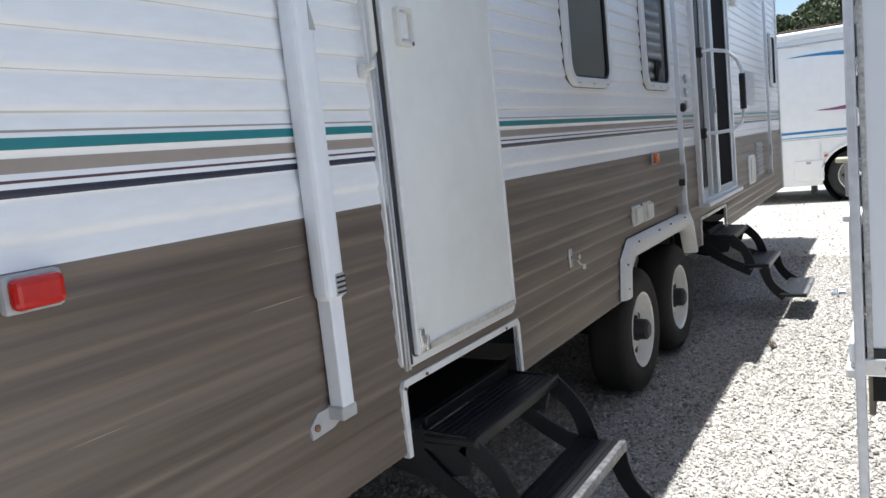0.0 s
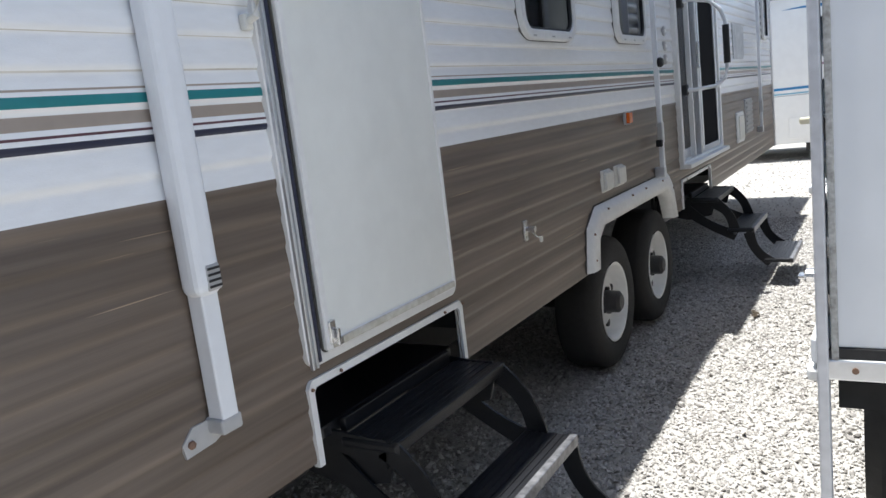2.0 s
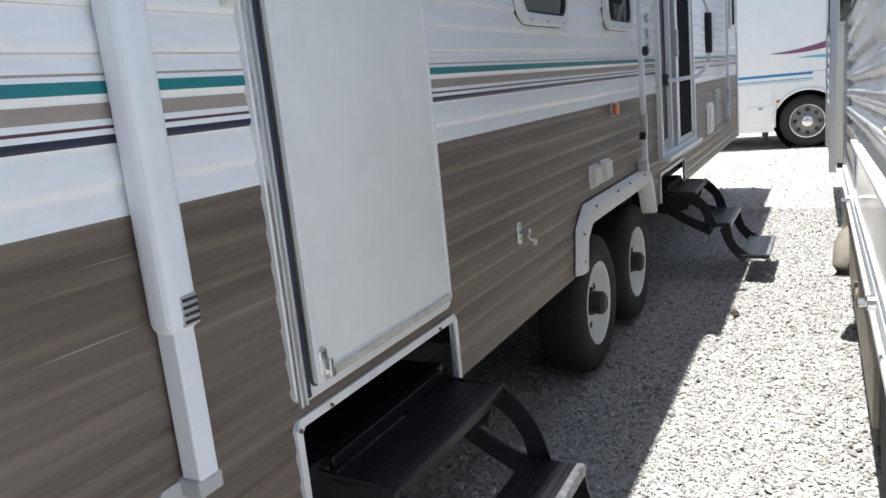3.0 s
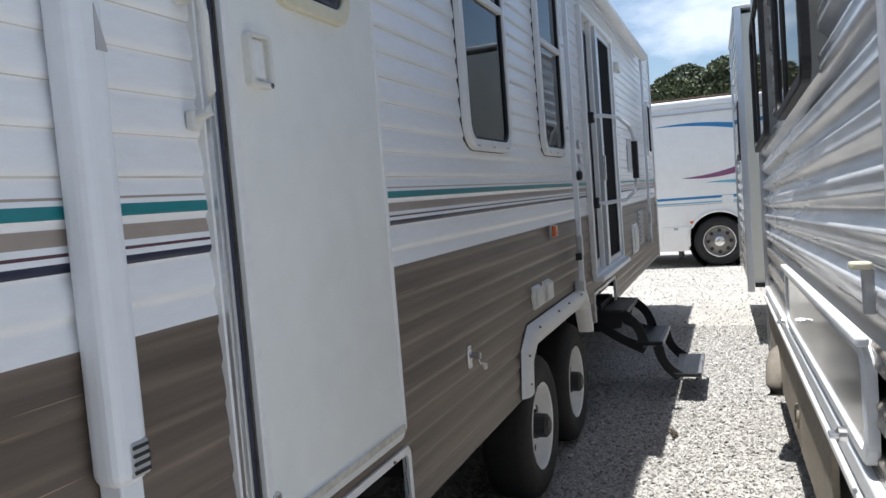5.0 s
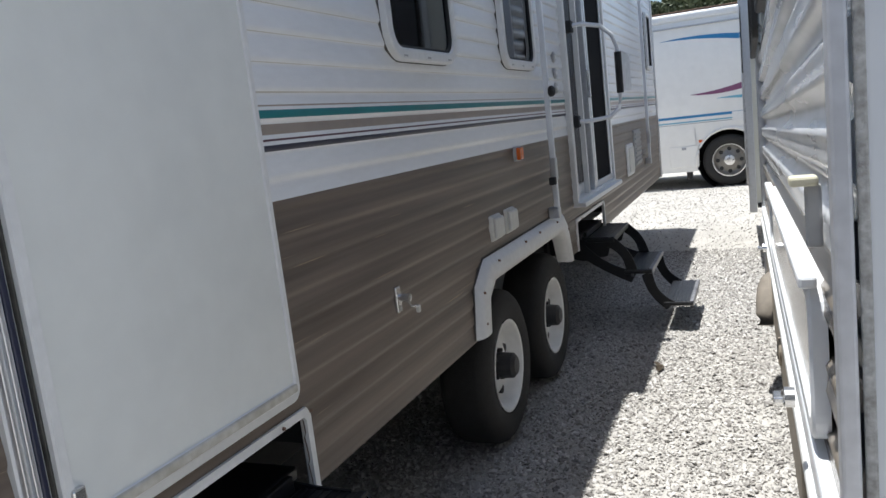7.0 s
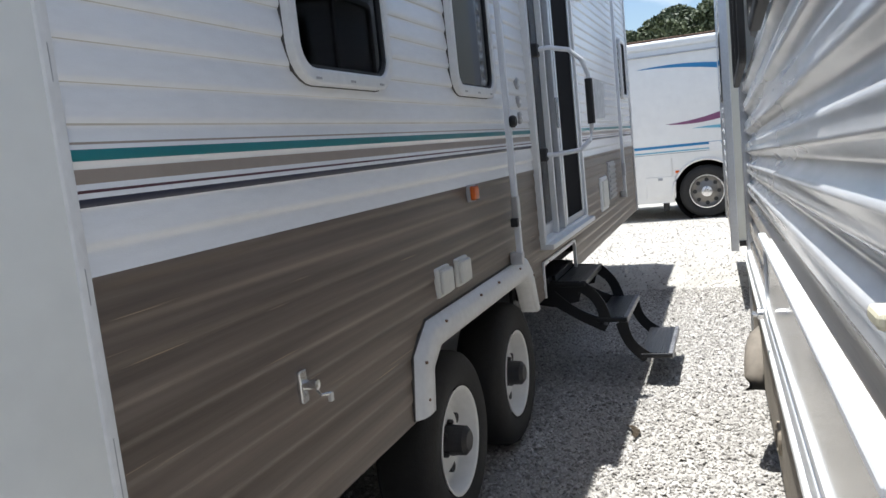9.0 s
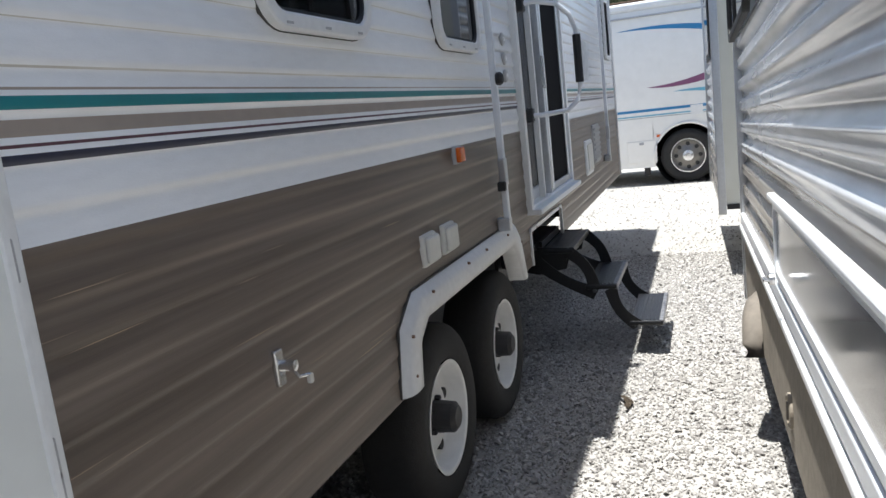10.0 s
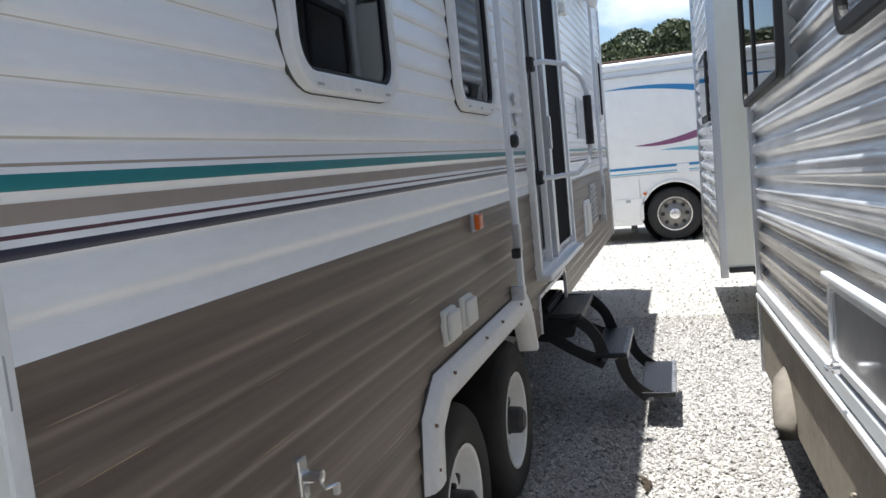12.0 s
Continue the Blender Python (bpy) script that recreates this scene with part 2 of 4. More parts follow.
def round_rect(y0, y1, z0, z1, r, seg=6):
    pts = []
    for cy, cz, s in ((y1 - r, z1 - r, 0), (y0 + r, z1 - r, 90), (y0 + r, z0 + r, 180), (y1 - r, z0 + r, 270)):
        for k in range(seg + 1):
            a = radians(s + 90 * k / seg)
            pts.append((cy + r * math.cos(a), cz + r * math.sin(a)))
    return pts


def ring_frame(bm, outer, inner, x0, x1, lip=0.004):
    """A frame between two loops of (y, z), from depth x0 out to x1, with an eased edge."""
    n = len(outer)
    def loop(p, x):
        return [bm.verts.new((x, a, b)) for a, b in p]
    mid = [((a + c) / 2, (b + d) / 2) for (a, b), (c, d) in zip(outer, inner)]
    L = [loop(outer, x0), loop(outer, x1 - lip), loop([(a + (c - a) * 0.15, b + (d - b) * 0.15) for (a, b), (c, d) in zip(outer, inner)], x1),
         loop([(a + (c - a) * 0.85, b + (d - b) * 0.85) for (a, b), (c, d) in zip(outer, inner)], x1), loop(inner, x1 - lip), loop(inner, x0)]
    for a, b in zip(L, L[1:]):
        for k in range(n):
            bm.faces.new((a[k], a[(k + 1) % n], b[(k + 1) % n], b[k]))
    bmesh.ops.recalc_face_normals(bm, faces=bm.faces)
    return bm


def plate(bm, loop, x0, x1):
    a = [bm.verts.new((x0, y, z)) for y, z in loop]
    b = [bm.verts.new((x1, y, z)) for y, z in loop]
    n = len(loop)
    bm.faces.new(a)
    bm.faces.new(b)
    for k in range(n):
        bm.faces.new((a[k], a[(k + 1) % n], b[(k + 1) % n], b[k]))
    bmesh.ops.recalc_face_normals(bm, faces=bm.faces)
    return bm


def siding(bm, spans, depth, bands, x=0.0, step=0.0056):
    """Formed sheet: depth(z) gives the relief; spans are (ya, yb, za, zb); bands are (z below which, material index)."""
    cuts = sorted({round(b, 4) for b, _ in bands})
    for ya, yb, za, zb in spans:
        zs = {round(za, 4), round(zb, 4)} | {c for c in cuts if za < c < zb}
        k = math.ceil(za / step)
        while k * step < zb:
            if all(abs(k * step - q) > 0.002 for q in zs):
                zs.add(round(k * step, 4))
            k += 1
        zs = sorted(zs)
        prev = None
        for z in zs:
            p = x + depth(z)
            row = (bm.verts.new((p, ya, z)), bm.verts.new((p, yb, z)))
            if prev:
                f = bm.faces.new((prev[0], prev[1], row[1], row[0]))
                mid = (prev[0].co.z + z) / 2
                f.material_index = next(i for b, i in bands if mid < b)
                f.smooth = True
            prev = row
    return bm


# ---- ground ----
g = bmesh.new()
bmesh.ops.create_grid(g, x_segments=60, y_segments=60, size=1.0)
for v in g.verts:
    v.co = Vector((math.copysign(abs(v.co.x) ** 4, v.co.x) * 900 + 0.6, math.copysign(abs(v.co.y) ** 4, v.co.y) * 900 + 6, GZ - 0.012))
ground = part("ground", g, GRAVEL)
tagged(ground, "pale crushed limestone gravel ground of the sales lot", "ground", kind="structure")


def stones():
    rng = np.random.default_rng(4)
    base = np.array([[1, 0, -.5], [-.5, .87, -.5], [-.5, -.87, -.5], [.5, .87, .4], [-1, 0, .4], [.5, -.87, .4], [0, 0, .8]], float)
    tri = np.array([[0, 3, 5], [0, 1, 3], [1, 4, 3], [1, 2, 4], [2, 5, 4], [2, 0, 5], [3, 6, 5], [4, 6, 3], [5, 6, 4]])
    near, far = 115000, 26000
    px = np.concatenate([rng.uniform(-0.9, 1.7, near), rng.uniform(-2.5, 4, far)])
    py = np.concatenate([2.2 + 6.6 * rng.random(near) ** 0.9, rng.uniform(8, 15.5, far)])
    n = near + far
    size = np.clip(rng.lognormal(-5.22, 0.42, n), 0.0028, 0.015)
    ang = rng.uniform(0, 2 * np.pi, n)
    sc = size[:, None] * np.stack([rng.uniform(.8, 1.5, n), rng.uniform(.6, 1.0, n), rng.uniform(.45, .9, n)], 1)
    v = base[None] * (1 + rng.uniform(-.28, .28, (n, 7, 3))) * sc[:, None, :]
    tilt = rng.normal(0, .35, (n, 2))
    v[:, :, 2] += v[:, :, 0] * tilt[:, :1] + v[:, :, 1] * tilt[:, 1:]
    c, s = np.cos(ang)[:, None], np.sin(ang)[:, None]
    x = v[:, :, 0] * c - v[:, :, 1] * s + px[:, None]
    y = v[:, :, 0] * s + v[:, :, 1] * c + py[:, None]
    z = v[:, :, 2] + GZ - 0.010 + (size * rng.uniform(.1, .6, n))[:, None]
    verts = np.stack([x, y, z], 2).reshape(-1, 3)
    faces = (tri[None] + 7 * np.arange(n)[:, None, None]).reshape(-1, 3)
    me = bpy.data.meshes.new("gravel")
    me.from_pydata(verts.tolist(), [], faces.tolist())
    me.materials.append(STONES)
    ob = new("gravel", me)
    tagged(ob, "loose pale grey limestone gravel chips on the ground", "gravel", kind="stuff")


stones()

# ---- white and driftwood travel trailer ----
LT = thing("travel_trailer", (-1.2, 5.0, GZ), "older white travel trailer with brown woodgrain lower siding and teal stripes", "trailer")
Y0, Y1, ZB, ZT = 0.35, 10.15, 0.69, 2.98


LAP = 0.0677                   # height of one lap; six to a sheet


def lap(z):
    """Formed aluminium laps: each course leans out towards its foot, then steps back under it."""
    u = (z - 0.69 + 0.04 * LAP) % LAP / LAP
    d = 0.0072 if z > 1.39 else 0.005
    if u < 0.16:
        return -d * (1 - u / 0.16)
    return -d * ((u - 0.16) / 0.84) ** 1.7


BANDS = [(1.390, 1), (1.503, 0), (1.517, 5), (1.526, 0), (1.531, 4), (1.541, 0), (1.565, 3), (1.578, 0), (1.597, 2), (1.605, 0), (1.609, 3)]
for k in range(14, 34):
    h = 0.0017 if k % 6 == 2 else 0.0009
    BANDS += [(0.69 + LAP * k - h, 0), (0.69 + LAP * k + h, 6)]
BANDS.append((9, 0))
WINS = [(3.38, 3.95, 1.732, 2.72, 0.10), (4.53, 5.06, 1.742, 2.72, 0.09)]
spans, apron, header = [], [], []
edges = [Y0, 1.99, 2.70, 3.40, 3.93, 3.90, 4.55, 5.04, 5.47, 5.72, 6.60, 7.02, 7.45, Y1]
edges = sorted(set(edges))
for a, b in zip(edges, edges[1:]):
    lo = ZB
    m = (a + b) / 2
    if 1.99 < m < 2.70:
        lo = 0.88
    if 3.90 < m < 5.47:
        lo = 0.90
    if 5.72 < m < 7.02:
        apron.append((a, b, 0.87 if m < 6.6 else ZB, 0.985))
        header.append((a, b, 2.70, ZT))
        continue
    w = next((w for w in WINS if w[0] + 0.01 < m < w[1] - 0.01), None)
    if w:
        spans.append((a, b, lo, w[2] + 0.03))
        spans.append((a, b, w[3] - 0.03, ZT))
    else:
        spans.append((a, b, lo, ZT))
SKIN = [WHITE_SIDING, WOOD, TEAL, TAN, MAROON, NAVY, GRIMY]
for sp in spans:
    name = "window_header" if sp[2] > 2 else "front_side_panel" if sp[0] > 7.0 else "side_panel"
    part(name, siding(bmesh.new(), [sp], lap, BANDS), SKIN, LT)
for sp in apron:
    part("apron_panel", siding(bmesh.new(), [sp], lap, BANDS), SKIN, LT)
for sp in header:
    part("header_panel", siding(bmesh.new(), [sp], lap, BANDS), SKIN, LT)
# body shell behind the sheet
sh = bmesh.new()
box(sh, -2.40, -2.36, Y0, Y1, ZB, ZT)
box(sh, -2.36, -0.03, Y0, Y0 + 0.04, ZB, ZT)
part("body_shell", sh, WHITE_SIDING, LT)
# raked front cap
fr = bmesh.new()
loop = [(Y1 - 0.04, ZB), (Y1 + 0.02, ZB), (Y1 + 0.10, 1.55), (Y1 - 0.02, ZT), (Y1 - 0.04, ZT)]
plate(fr, loop, -2.36, -0.012)
part("front_wall", fr, WHITE_SIDING, LT)
part("roof", B(-2.43, 0.012, Y0 - 0.02, Y1 + 0.03, ZT, ZT + 0.06, 0.02), TRIM, LT)
fl = bmesh.new()
box(fl, -2.36, -0.35, Y0 + 0.04, Y1 - 0.05, 0.80, 0.86)
box(fl, -0.35, -0.02, Y0 + 0.04, 1.97, 0.80, 0.86)
box(fl, -0.35, -0.02, 2.72, 3.88, 0.80, 0.86)
box(fl, -0.35, -0.02, 6.64, Y1 - 0.05, 0.80, 0.86)
box(fl, -0.34, -0.3, 1.9, 2.8, 0.5, 0.95)
box(fl, -0.34, -0.3, 5.6, 6.7, 0.5, 0.985)
box(fl, -0.9, -0.30, 3.8, 5.6, 0.93, 0.97)
# Underbelly boxes, added to block light under the trailer.
box(fl, -2.3, -0.30, Y0 + 0.2, 1.95, 0.60, 0.80)
box(fl, -2.3, -0.30, 2.75, 3.8, 0.60, 0.80)
box(fl, -2.3, -0.30, 6.72, 9.6, 0.60, 0.80)
box(fl, -1.2, -1.12, Y0 + 0.1, Y1 - 0.2, 0.58, 0.80)
box(fl, -0.42, -0.35, Y0 + 0.1, 3.8, 0.62, 0.80)
box(fl, -0.42, -0.35, 5.6, Y1 - 0.2, 0.62, 0.80)
part("chassis", fl, DARK, LT)
part("interior_lining", B(-1.6, -1.55, 2.8, 9.9, 0.90, 2.95), INTERIOR, LT)
part("corner_trim", B(-0.02, 0.014, Y1 - 0.02, Y1 + 0.015, ZB, ZT, 0.004), TRIM, LT)


def rear_door():
    ya, yb, za, zb = 2.03, 2.664, 0.955, 2.70
    fz = bmesh.new()
    ring_frame(fz, round_rect(ya - 0.055, yb + 0.03, za - 0.028, zb + 0.04, 0.03), round_rect(ya - 0.005, yb + 0.002, za - 0.002, zb + 0.003, 0.02), -0.012, 0.013)
    f = part("door_frame", fz, TRIM, LT)
    part("edge_gap", ring_frame(bmesh.new(), round_rect(ya - 0.003, yb + 0.0035, za - 0.003, zb + 0.002, 0.014), round_rect(ya + 0.002, yb - 0.002, za + 0.002, zb - 0.002, 0.012), -0.008, 0.0155, 0.001), SEAL, f, "dark gap round the door")
    gg = bmesh.new()
    for y in (ya - 0.047, ya - 0.032):
        box(gg, 0.010, 0.021, y - 0.004, y + 0.004, za - 0.03, zb, 0.002)
    part("drip_channel", gg, ALU, f)
    part("gasket", B(0.008, 0.0165, ya - 0.022, ya - 0.010, za - 0.02, zb, 0.003), NAVY, f, "dark rubber door gasket")
    d = part("door", plate(bmesh.new(), round_rect(ya + 0.001, yb - 0.001, za, zb, 0.012), -0.01, 0.026), DOOR, LT, "white closed entry door with light stains")
    e = bmesh.new()
    ring_frame(e, round_rect(ya, yb, za, zb, 0.012), round_rect(ya + 0.022, yb - 0.014, za + 0.026, zb - 0.02, 0.012), 0.02, 0.031)
    part("edge_frame", e, TRIM, d)
    part("sill", B(0.0, 0.034, ya + 0.02, yb - 0.01, za + 0.004, za + 0.024, 0.004), DIRTY, d, "grimy bottom rail of the door")
    w = bmesh.new()
    ring_frame(w, round_rect(2.19, 2.52, 1.985, 2.5, 0.06), round_rect(2.215, 2.495, 2.02, 2.47, 0.045), 0.02, 0.042)
    part("window_frame", w, YELLOWED, d)
    p = part("pane", plate(bmesh.new(), round_rect(2.214, 2.496, 2.019, 2.471, 0.045), 0.027, 0.032), GLASS, d)
    p.visible_shadow = False
    l = bmesh.new()
    ring_frame(l, round_rect(2.087, 2.162, 1.805, 1.91, 0.012), round_rect(2.097, 2.152, 1.816, 1.90, 0.01), 0.02, 0.044)
    k = part("lock", l, CREAMPL, d)
    part("paddle", B(0.026, 0.040, 2.101, 2.136, 1.822, 1.896, 0.004), TRIM, k)
    part("escutcheon", B(0.024, 0.032, 2.095, 2.154, 1.814, 1.902, 0.003), CREAMPL, k)
    part("key_cylinder", lathe(bmesh.new(), [(0.006, 0.026), (0.006, 0.045)], 14, "x", (0, 2.15, 1.812)), CHROME, k)
    c = bmesh.new()
    box(c, 0.02, 0.036, 2.040, 2.066, 0.97, 1.03, 0.004)
    box(c, 0.03, 0.055, 2.046, 2.058, 0.985, 1.012, 0.003)
    box(c, 0.03, 0.046, 2.056, 2.076, 0.965, 0.985, 0.003)
    part("door_catch", c, CHROME, d)
    for z in (1.02, 1.07, 1.35, 1.7, 1.9):
        part("hinge", B(0.008, 0.0175, yb + 0.004, yb + 0.014, z, z + 0.06, 0.002), GREYPL, d)
    h = bmesh.new()
    tube(h, [(0.01, 1.948, 1.955), (0.045, 1.948, 1.945), (0.052, 1.948, 1.91), (0.052, 1.948, 1.78), (0.045, 1.948, 1.745), (0.01, 1.948, 1.735)], 0.009)
    gh = part("grab_handle", h, CREAMPL, LT, "weathered white plastic grab handle")
    for z in (1.95, 1.735):
        part("mount", B(0.0, 0.022, 1.936, 1.960, z - 0.018, z + 0.018, 0.006), CREAMPL, gh)


rear_door()


def well_frame(ya, yb, zt, zl):
    b = bmesh.new()
    outer = [(ya - 0.02, zl), (ya - 0.02, zt), (ya - 0.005, zt + 0.02), (yb + 0.005, zt + 0.02), (yb + 0.02, zt), (yb + 0.02, zl)]
    inner = [(ya, zl), (ya, zt - 0.012), (ya + 0.01, zt), (yb - 0.01, zt), (yb, zt - 0.012), (yb, zl)]
    for i in range(5):
        q = [outer[i], outer[i + 1], inner[i + 1], inner[i]]
        plate(b, q, -0.012, 0.007)
    w = part("step_well_trim", b, TRIM, LT)
    for y, z in ((ya + 0.1, zt + 0.01), (yb - 0.1, zt + 0.01), (yb + 0.012, zt + 0.008), (ya - 0.012, zt)):
        part("screw", lathe(bmesh.new(), [(0.005, 0.012), (0.004, 0.017)], 8, "x", (0, y, z)), RUST, w)


well_frame(1.985, 2.705, 0.878, 0.68)
well_frame(5.725, 6.60, 0.865, 0.69)


def folding_step(ya, yb):
    """Three-tread fold-down step; treads at growing reach and lower."""
    st = part("folding_step", B(-0.28, -0.06, ya - 0.03, yb + 0.03, 0.70, 0.735, 0.006), STEEL, LT, "black painted steel fold-down entry step with three treads")
    T = TREADS
    for i, (x0, x1, z) in enumerate(T):
        b = bmesh.new()
        box(b, x0, x1, ya, yb, z - 0.028, z, 0.008)
        for k in range(7):
            xx = x0 + (x1 - x0) * (k + 1) / 8
            box(b, xx - 0.004, xx + 0.004, ya + 0.015, yb - 0.015, z - 0.001, z + 0.003)
        t = part("tread", b, STEEL, st)
        part("nosing", B(x1 - 0.022, x1 + 0.003, ya + 0.004, yb - 0.004, z - 0.030, z + 0.0045, 0.004), WORN if i else STEEL, t, "worn bare metal nosing" if i else "")
    # side plates: each drops from a tread's nose and sweeps forward under the next tread
    for y in (ya + 0.006, yb - 0.014):
        for (xa, za), (xb, zb), bow in (((-0.20, 0.70), (T[0][1] - 0.04, T[0][2] - 0.035), 0.0),
                                        ((T[0][1] - 0.035, T[0][2] - 0.02), (T[1][0] + 0.05, T[1][2] - 0.03), 0.035),
                                        ((T[1][1] - 0.035, T[1][2] - 0.02), (T[2][0] + 0.05, T[2][2] - 0.03), -0.035),
                                        ((-0.06, 0.62), (T[1][0] + 0.06, T[1][2] - 0.05), -0.02)):
            b = bmesh.new()
            d = Vector((xb - xa, zb - za))
            nrm = Vector((-d.y, d.x)).normalized()
            rows = []
            for k in range(9):
                u = k / 8
                c = Vector((xa, za)) + d * u + nrm * bow * math.sin(math.pi * u)
                w = 0.040 - 0.010 * math.sin(math.pi * u)
                rows.append([b.verts.new((q.x, yy, q.y)) for yy, q in ((y, c + nrm * w), (y + 0.008, c + nrm * w), (y + 0.008, c - nrm * w), (y, c - nrm * w))])
            for p, q in zip(rows, rows[1:]):
                for k in range(4):
                    b.faces.new((p[k], p[(k + 1) % 4], q[(k + 1) % 4], q[k]))
            b.faces.new(rows[0])
            b.faces.new(rows[-1])
            bmesh.ops.recalc_face_normals(b, faces=b.faces)
            part("side_plate", b, STEEL, st)
        for i in (1, 2):
            part("pivot_bolt", lathe(bmesh.new(), [(0.012, y - 0.006), (0.012, y + 0.014), (0.006, y + 0.016)], 8, "y", (T[i][0] + 0.05, 0, T[i][2] - 0.035)), WORN, st)


def step_gussets(ya, yb):
    """Side plates and the box that the step folds into, under the floor."""
    b = bmesh.new()
    for y in (ya + 0.02, yb - 0.028):
        q = [(-0.30, 0.73), (0.0, 0.69), (0.13, 0.675), (0.10, 0.58), (-0.06, 0.55), (-0.30, 0.60)]
        v = [[b.verts.new((x, yy, z)) for x, z in q] for yy in (y, y + 0.008)]
        b.faces.new(v[0])
        b.faces.new(v[1])
        for k in range(6):
            b.faces.new((v[0][k], v[0][(k + 1) % 6], v[1][(k + 1) % 6], v[1][k]))
    bmesh.ops.recalc_face_normals(b, faces=b.faces)
    box(b, -0.34, -0.28, ya - 0.05, yb + 0.05, 0.50, 0.84, 0.004)
    box(b, -0.05, -0.03, ya + 0.03, yb - 0.03, 0.70, 0.74, 0.004)
    part("step_box", b, STEEL, LT)


TREADS = ((-0.03, 0.15, 0.70), (0.20, 0.375, 0.485), (0.43, 0.61, 0.27))
folding_step(2.09, 2.70)
step_gussets(2.09, 2.70)
step_gussets(6.08, 6.69)
folding_step(6.08, 6.69)


def awning_arm(y, zl, zt, main=True):
    a = part("awning_arm", B(0.025, 0.085, y, y + 0.07, zl + (0.28 if main else 0), zt, 0.022, 4), ARMW, LT, "white painted aluminium awning arm folded against the wall")
    if main:
        part("inner_leg", B(0.03, 0.072, y + 0.014, y + 0.058, zl, zl + 0.32, 0.004), ARMW, a)
        fb = part("foot_bracket", plate(bmesh.new(), [(y - 0.055, zl - 0.035), (y - 0.06, zl - 0.005), (y - 0.03, zl + 0.022), (y + 0.08, zl + 0.022), (y + 0.08, zl - 0.006), (y + 0.02, zl - 0.03)], 0.0, 0.03), GREYPL, a, "grey cast foot bracket")
        part("bolt", lathe(bmesh.new(), [(0.009, 0.03), (0.009, 0.036), (0.004, 0.039)], 6, "x", (0, y - 0.04, zl - 0.01)), RUST, fb)
        part("cup", B(0.012, 0.074, y + 0.008, y + 0.064, zl - 0.008, zl + 0.026, 0.006), GREYPL, fb)
        gr = part("grip", B(0.06, 0.0875, y + 0.024, y + 0.062, zl + 0.29, zl + 0.345, 0.006), GREYPL, a)
        for k in range(4):
            part("grip_slot", B(0.086, 0.0895, y + 0.028, y + 0.058, zl + 0.297 + 0.012 * k, zl + 0.302 + 0.012 * k), BLACK, gr)
        part("release_lever", B(0.03, 0.055, y + 0.07, y + 0.085, zl + 0.30, zl + 0.40, 0.006), BLACK, a)
        tb = bmesh.new()
        plate(tb, [(y + 0.042, zl + 0.90), (y + 0.062, zl + 0.90), (y + 0.045, zl + 0.965)], 0.084, 0.087)
        part("slot", tb, GREYPL, a)
        part("travel_cover", B(0.015, 0.05, y + 0.066, y + 0.08, zl + 0.37, zl + 0.47, 0.006), GREYPL, a)
    return a


rear_arm = awning_arm(1.655, 0.91, 2.85)
rear_arm.location.x = -0.027


def slim_arm(y, zl):
    a = part("awning_arm", B(0.03, 0.058, y - 0.016, y + 0.016, zl, 2.85, 0.006), ARMW, LT, "slim white aluminium awning arm")
    part("lower_slide", B(0.028, 0.062, y - 0.019, y + 0.019, zl + 0.16, zl + 0.28, 0.006), ALU, a)
    part("wall_bracket", B(0.0, 0.06, y - 0.022, y + 0.022, zl - 0.04, zl + 0.02, 0.006), ALU, a)
    return a


arm = slim_arm(5.12, 1.02)
kb = lathe(bmesh.new(), [(0.0, 0.055), (0.026, 0.057), (0.028, 0.075), (0.02, 0.085), (0.0, 0.086)], 8, "x", (0, 5.115, 1.635))
part("clamp_knob", kb, BLACK, arm)
part("clip", B(0.025, 0.06, 5.07, 5.10, 1.16, 1.20, 0.005), BLACK, arm)
arm2 = slim_arm(8.95, 0.98)
ro = lathe(bmesh.new(), [(0.0, 5.02), (0.045, 5.02), (0.045, 9.0), (0.0, 9.0)], 20, "y", (0.07, 0, 2.86))
part("awning_roll", ro, TRIM, LT, "rolled white awning along the roof edge", smooth=False)
part("awning_rail", B(-0.01, 0.03, 4.95, 9.1, 2.90, 2.935, 0.006), ALU, LT)


